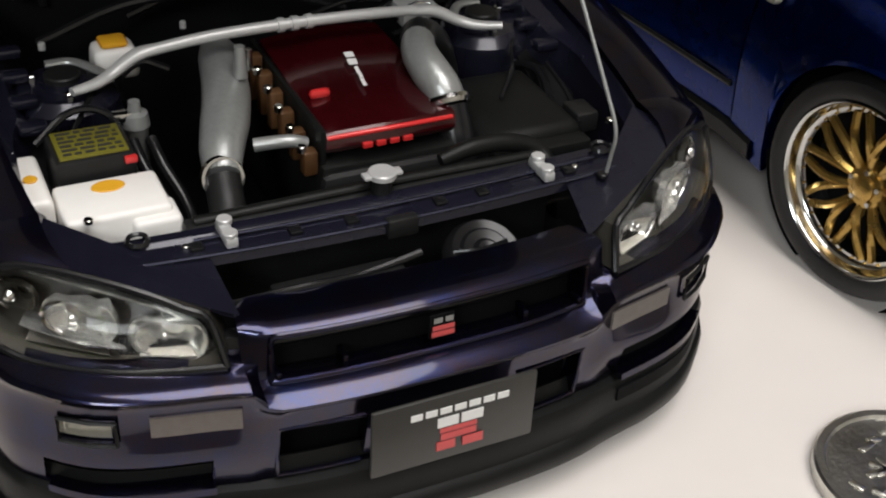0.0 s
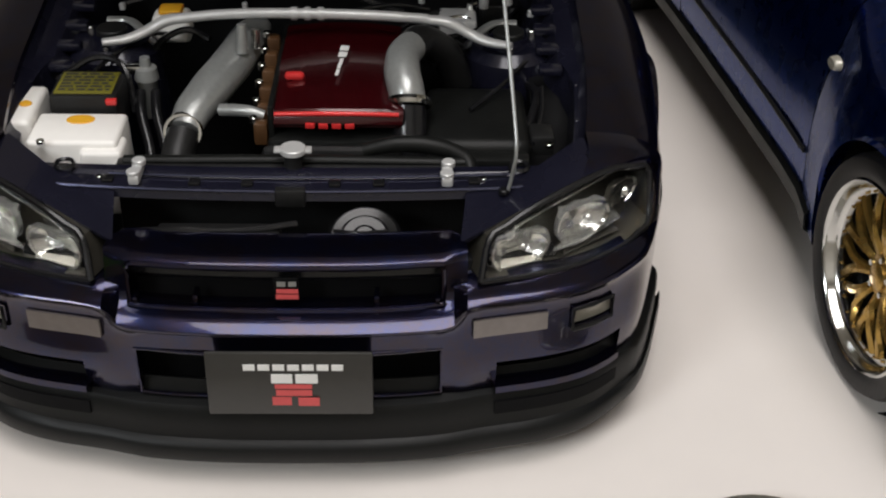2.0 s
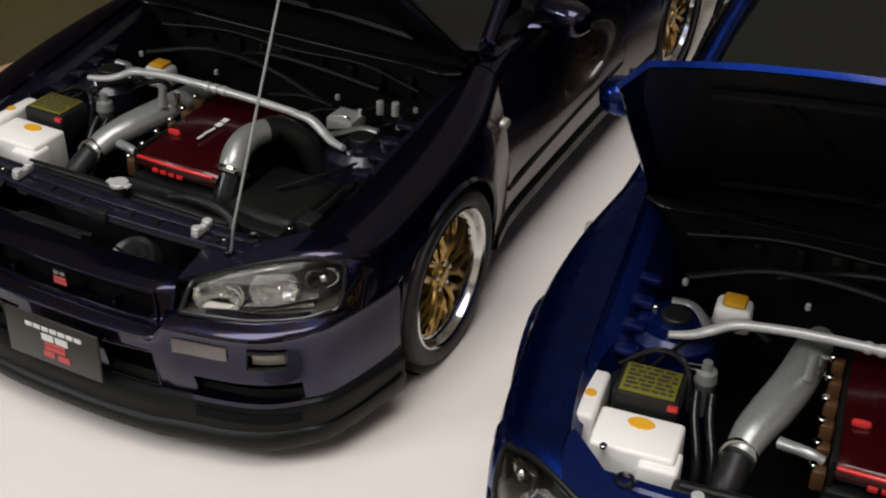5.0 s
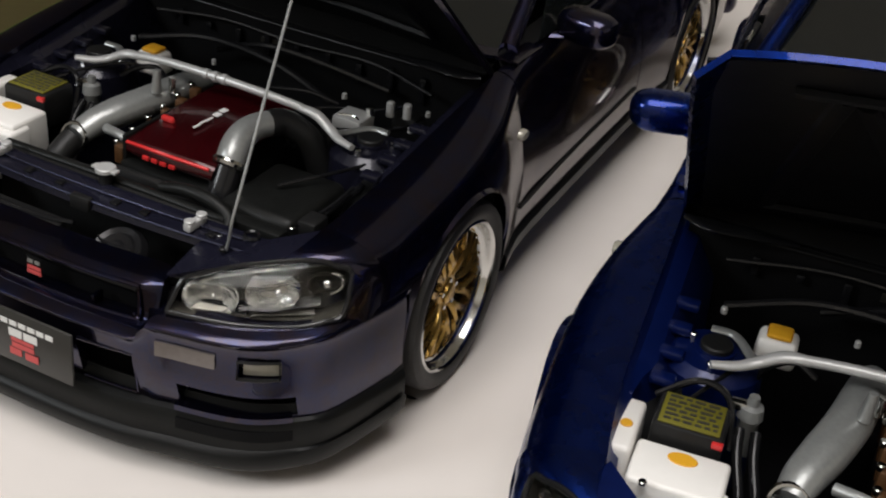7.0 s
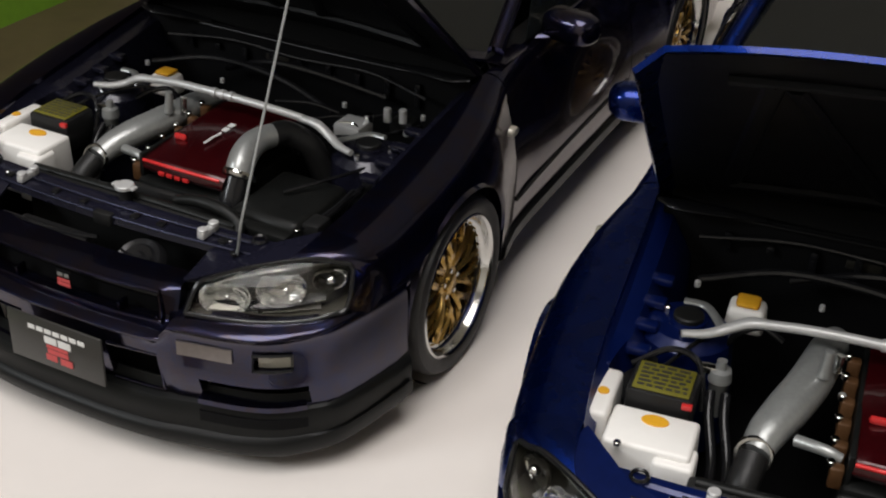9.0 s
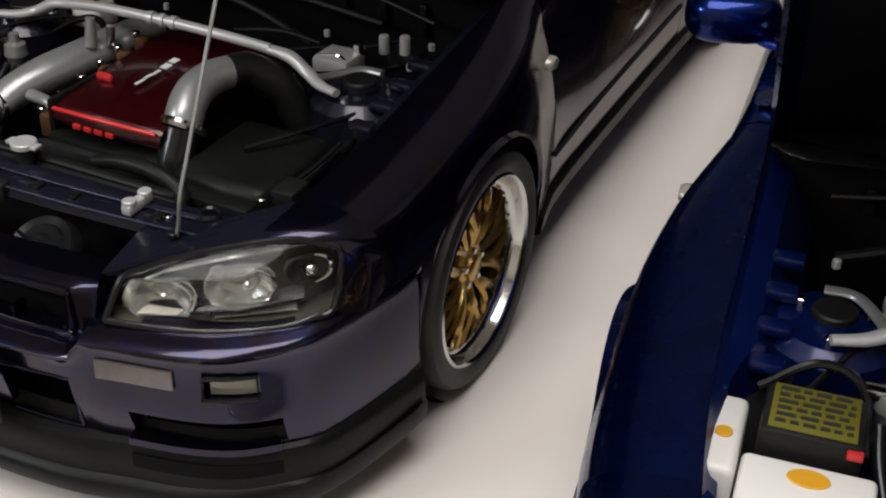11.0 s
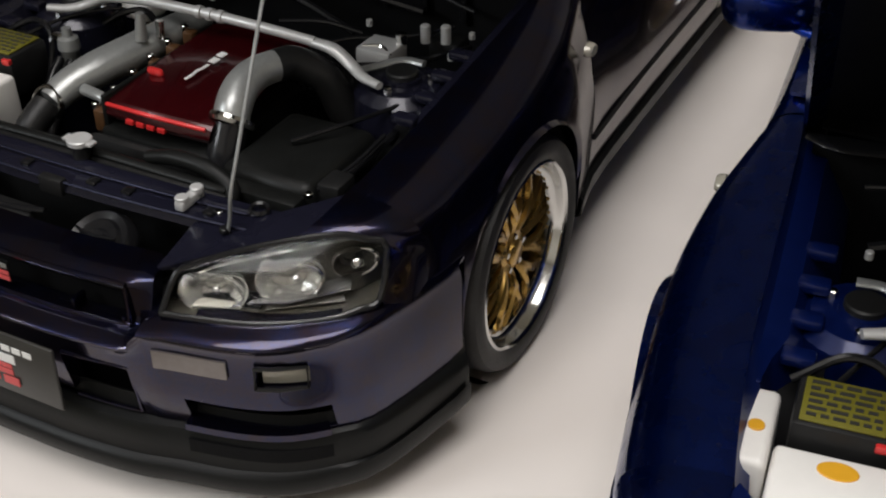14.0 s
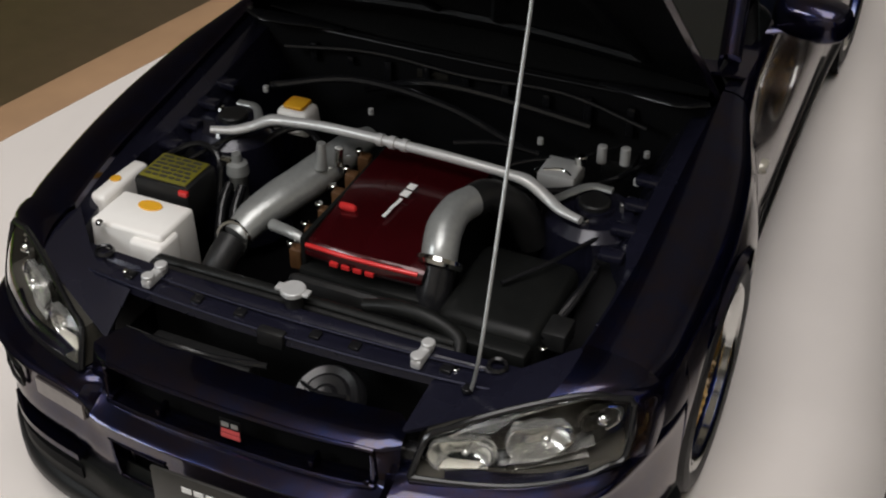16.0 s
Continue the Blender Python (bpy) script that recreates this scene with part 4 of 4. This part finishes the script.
    part("wing_hose", tube([(-0.64, 0.76, 0.69), (-0.55, 0.80, 0.735), (-0.47, 0.78, 0.72), (-0.44, 0.72, 0.62)], [0.009], 8, 6), "black_gloss", car, "thin black hose")
    rs = part("fluid_reservoir", box(-0.448, -0.338, 1.035, 1.125, 0.670, 0.748, 0.016, 3, 0.1), "white", car, "small white brake fluid pot")
    part("pot_cap", box(-0.425, -0.361, 1.048, 1.112, 0.748, 0.762, 0.010, 2), "yellow", rs, "yellow pot lid")
    mc = part("master_cylinder", box(0.348, 0.452, 1.040, 1.142, 0.690, 0.742, 0.008), "bar", car, "silver master cylinder block")
    part("cylinder_knob", disc(0.44, 1.13, 0.735, 0.016, 0.030, 12), "chrome", mc)
    part("cylinder_knob", disc(0.345, 1.08, 0.705, 0.018, 0.022, 12), "chrome", mc)
    part("cylinder_pipe", tube([(0.36, 1.06, 0.74), (0.41, 1.075, 0.742), (0.45, 1.05, 0.735)], [0.005], 6, 4), "chrome", mc)
    for x, y, z in ((0.478, 1.195, 0.72), (0.545, 1.185, 0.735)):
        part("bay_bolt", disc(x, y, z, 0.014, 0.05, 12), "bar", car, "small silver bolt post")
    for pts in (((-0.30, 1.33, 0.70), (-0.1, 1.30, 0.78), (0.1, 1.31, 0.78), (0.4, 1.33, 0.74)), ((-0.55, 1.2, 0.72), (-0.3, 1.25, 0.77), (0.0, 1.22, 0.77), (0.25, 1.2, 0.70)), ((0.56, 0.60, 0.62), (0.60, 0.75, 0.66), (0.58, 0.86, 0.64), (0.52, 0.93, 0.60))):
        part("bay_hose", tube(pts, [0.012], 8, 6), "black_gloss", car, "black engine hose")
    for i in range(5):
        y = 0.86 + 0.022 * i
        part("hose_band", moved(lathe([(0.045, 0.006), (0.049, 0.0), (0.045, -0.006)], 18, "y"), Matrix.Translation((0.325 + 0.012 * i, y, 0.745 - 0.016 * i)) @ Matrix.Rotation(radians(-35), 4, "X")), "black_gloss", car, "ridge of a black corrugated hose")
    for pts, r in ((((0.30, 1.00, 0.70), (0.42, 1.02, 0.715), (0.52, 1.12, 0.71), (0.58, 1.26, 0.70)), 0.008), (((0.10, 1.06, 0.76), (0.22, 1.10, 0.765), (0.32, 1.13, 0.74)), 0.007), (((-0.28, 1.00, 0.70), (-0.34, 1.02, 0.72), (-0.40, 0.98, 0.71), (-0.44, 0.90, 0.68)), 0.010), (((0.57, 0.50, 0.655), (0.60, 0.62, 0.672), (0.61, 0.74, 0.69)), 0.006)):
        part("bay_pipe", tube(pts, [r], 8, 5), "black_gloss", car, "thin black bay pipe")
    # scuttle ends, loom and small fittings along the firewall
    for sd in (1, -1):
        part("cowl_end", tube([(sd * 0.40, 1.385, 0.850), (sd * 0.52, 1.365, 0.860), (sd * 0.64, 1.345, 0.866), (sd * 0.715, 1.36, 0.868)], [0.010, 0.030, 0.034, 0.012], 14, 6, 0.35), "black_gloss", car, "rounded glossy end of the scuttle panel")
        part("wing_seam", tube([(sd * (bay_edge(y) + 0.012), y, shoulder(y) + 0.004) for y in np.linspace(0.52, 1.42, 8)], [0.0022], 6, 3), "black_gloss", car, "thin seam along the top of the wing")
        for k in range(6):
            y = 0.56 + 0.15 * k
            part("wing_bolt", disc(sd * (bay_edge(y) - 0.022), y, shoulder(y) - 0.040, 0.006, 0.006, 6), bay, car)
    part("scuttle_edge", tube([(x, 1.372 + 0.03 * x * x, 0.838) for x in np.linspace(-0.60, 0.60, 7)], [0.0035], 6, 4), "liner", car, "folded edge under the scuttle")
    rn = random.Random(12)
    for k in range(9):
        x = -0.50 + 0.125 * k
        part("firewall_clip", box(x - 0.012, x + 0.012, 1.370, 1.392, 0.70 + rn.uniform(0, 0.07), 0.735 + rn.uniform(0.03, 0.07), 0.004), "black_gloss", car, "small black clip on the firewall")
    for pts, r in ((((-0.58, 1.34, 0.78), (-0.30, 1.375, 0.80), (0.0, 1.372, 0.79), (0.30, 1.375, 0.80), (0.56, 1.33, 0.77)), 0.007), (((0.20, 0.98, 0.72), (0.30, 1.08, 0.74), (0.42, 1.18, 0.73), (0.52, 1.28, 0.74)), 0.006), (((0.42, 0.62, 0.685), (0.50, 0.72, 0.70), (0.55, 0.82, 0.70), (0.60, 0.90, 0.71)), 0.006), (((-0.56, 0.76, 0.70), (-0.50, 0.86, 0.725), (-0.44, 0.98, 0.72), (-0.40, 1.04, 0.70)), 0.006)):
        part("wire_loom", tube(pts, [r], 8, 5), "black_gloss", car, "thin black wiring loom")
    for x, y, z, r in ((0.605, 1.10, 0.745, 0.010), (0.585, 1.26, 0.735, 0.009), (0.30, 1.20, 0.74, 0.009), (-0.20, 1.16, 0.735, 0.008), (-0.545, 1.16, 0.73, 0.009)):
        part("bay_stud", disc(x, y, z - 0.01, r, 0.018, 8), "bar", car, "small silver stud")
    part("relay_box", box(0.565, 0.625, 0.50, 0.58, 0.62, 0.672, 0.008), "black", car, "small black relay box")
    part("relay_box", box(0.47, 0.56, 1.22, 1.30, 0.66, 0.715, 0.008), "black", car, "small black relay box")
    part("id_plate", box(-0.16, -0.06, 1.386, 1.390, 0.745, 0.772, 0.001), "lamp_dark", car, "small silver plate on the firewall")
    for s in (1, -1):
        part("ledge_ring", moved(lathe([(0.016, 0.004), (0.022, 0.008), (0.026, 0.0), (0.016, 0.0)], 20, "z"), Matrix.Translation((s * 0.525, 0.335, 0.682))), "black_gloss", car)
        part("ledge_bolt", disc(s * 0.60, 0.42, 0.69, 0.010, 0.010, 8), "chrome", car)
        part("ledge_bolt", disc(s * 0.44, 0.30, 0.664, 0.008, 0.010, 8), "chrome", car)


purple_car = make_car("model_car", "midnight purple model sports car with bonnet raised", "purple", "purple_dull", (0, 0), 0)
blue_car = make_car("model_car", "bright blue model sports car with bonnet raised", "blue", "blue_dull", (2.455, -0.387), 7.3)

# ---- table, coin and room ----
TABLE = Matrix.Rotation(radians(-10), 4, "Z")


def structure(name, bm, mat, label, m=None):
    ob = part(name, moved(bm, m) if m else bm, mat, None)
    tagged(ob, label, "", "", "structure")
    return ob


table = part("table", moved(box(-2.23, 9.0, -0.453, 10.0, -0.35, 0.0, 0.012), TABLE), "table", None)
tagged(table, "white smooth table top carrying both model cars", "table")
part("table_edging", moved(box(-2.26, 9.03, -0.488, -0.455, -0.40, -0.03, 0.01), TABLE), "edge", table, "green front edging strip")
part("wood_edging", moved(box(-2.46, -2.232, -0.453, 10.0, -0.40, -0.004, 0.02), TABLE), "wood", table, "light wooden side edging")
for x, y in ((-1.2, 0.6), (8.2, 0.6), (-1.2, 9.2), (8.2, 9.2)):
    part("table_leg", moved(box(x - 0.5, x + 0.5, y - 0.5, y + 0.5, -13.4, -0.35, 0.05), TABLE), "wood", table)

COIN = Matrix.Translation((1.075, -0.285, 0))
coin = part("coin", moved(lathe([(0.001, 0.036), (0.182, 0.036), (0.187, 0.044), (0.206, 0.044), (0.212, 0.038), (0.212, 0.006), (0.208, 0.0), (0.001, 0.0)], 72, "z"), COIN), "coin", None)
tagged(coin, "round shiny steel coin lying on the table", "coin")
rnd = random.Random(9)
for i in range(34):
    a, r = rnd.uniform(0, 6.28), rnd.uniform(0.01, 0.15)
    part("relief", moved(box(-0.034 * rnd.uniform(0.3, 1), 0.034 * rnd.uniform(0.3, 1.2), -0.009, 0.009, 0.034, 0.041, 0.004), COIN @ Matrix.Translation((r * math.cos(a), r * math.sin(a), 0)) @ Matrix.Rotation(rnd.uniform(0, 3.1), 4, "Z")), "coin", coin)

R = 18.0
structure("floor", box(-1.9 * R, 1.9 * R, -1.9 * R, 1.9 * R, -0.80 * R, -0.744 * R, 0), "brown", "dark brown boarded floor")
structure("ceiling", box(-1.9 * R, 1.9 * R, -1.9 * R, 1.9 * R, 1.66 * R, 1.70 * R, 0), "wall", "plain pale ceiling")
structure("wall_north", box(-1.9 * R, 1.9 * R, 1.9 * R, 1.96 * R, -0.8 * R, 1.7 * R, 0), "wall", "plain cream wall")
structure("wall_south", box(-1.9 * R, 1.9 * R, -1.96 * R, -1.9 * R, -0.8 * R, 1.7 * R, 0), "wall", "plain cream wall")
structure("wall_east", box(1.9 * R, 1.96 * R, -1.96 * R, 1.96 * R, -0.8 * R, 1.7 * R, 0), "wall", "plain cream wall")
# Unseen above the baseboard; coloured dark so the wing's reflections stay dark.
structure("wall_west", box(-1.68 * R, -1.62 * R, -1.96 * R, 1.96 * R, -0.8 * R, 1.7 * R, 0), "dim", "unseen wall, coloured dark brown to keep fender reflections dark")
structure("baseboard", box(-1.62 * R, -1.60 * R, -1.9 * R, 1.9 * R, -0.744 * R, -0.40 * R, 0), "green", "bright green board along the foot of the wall")
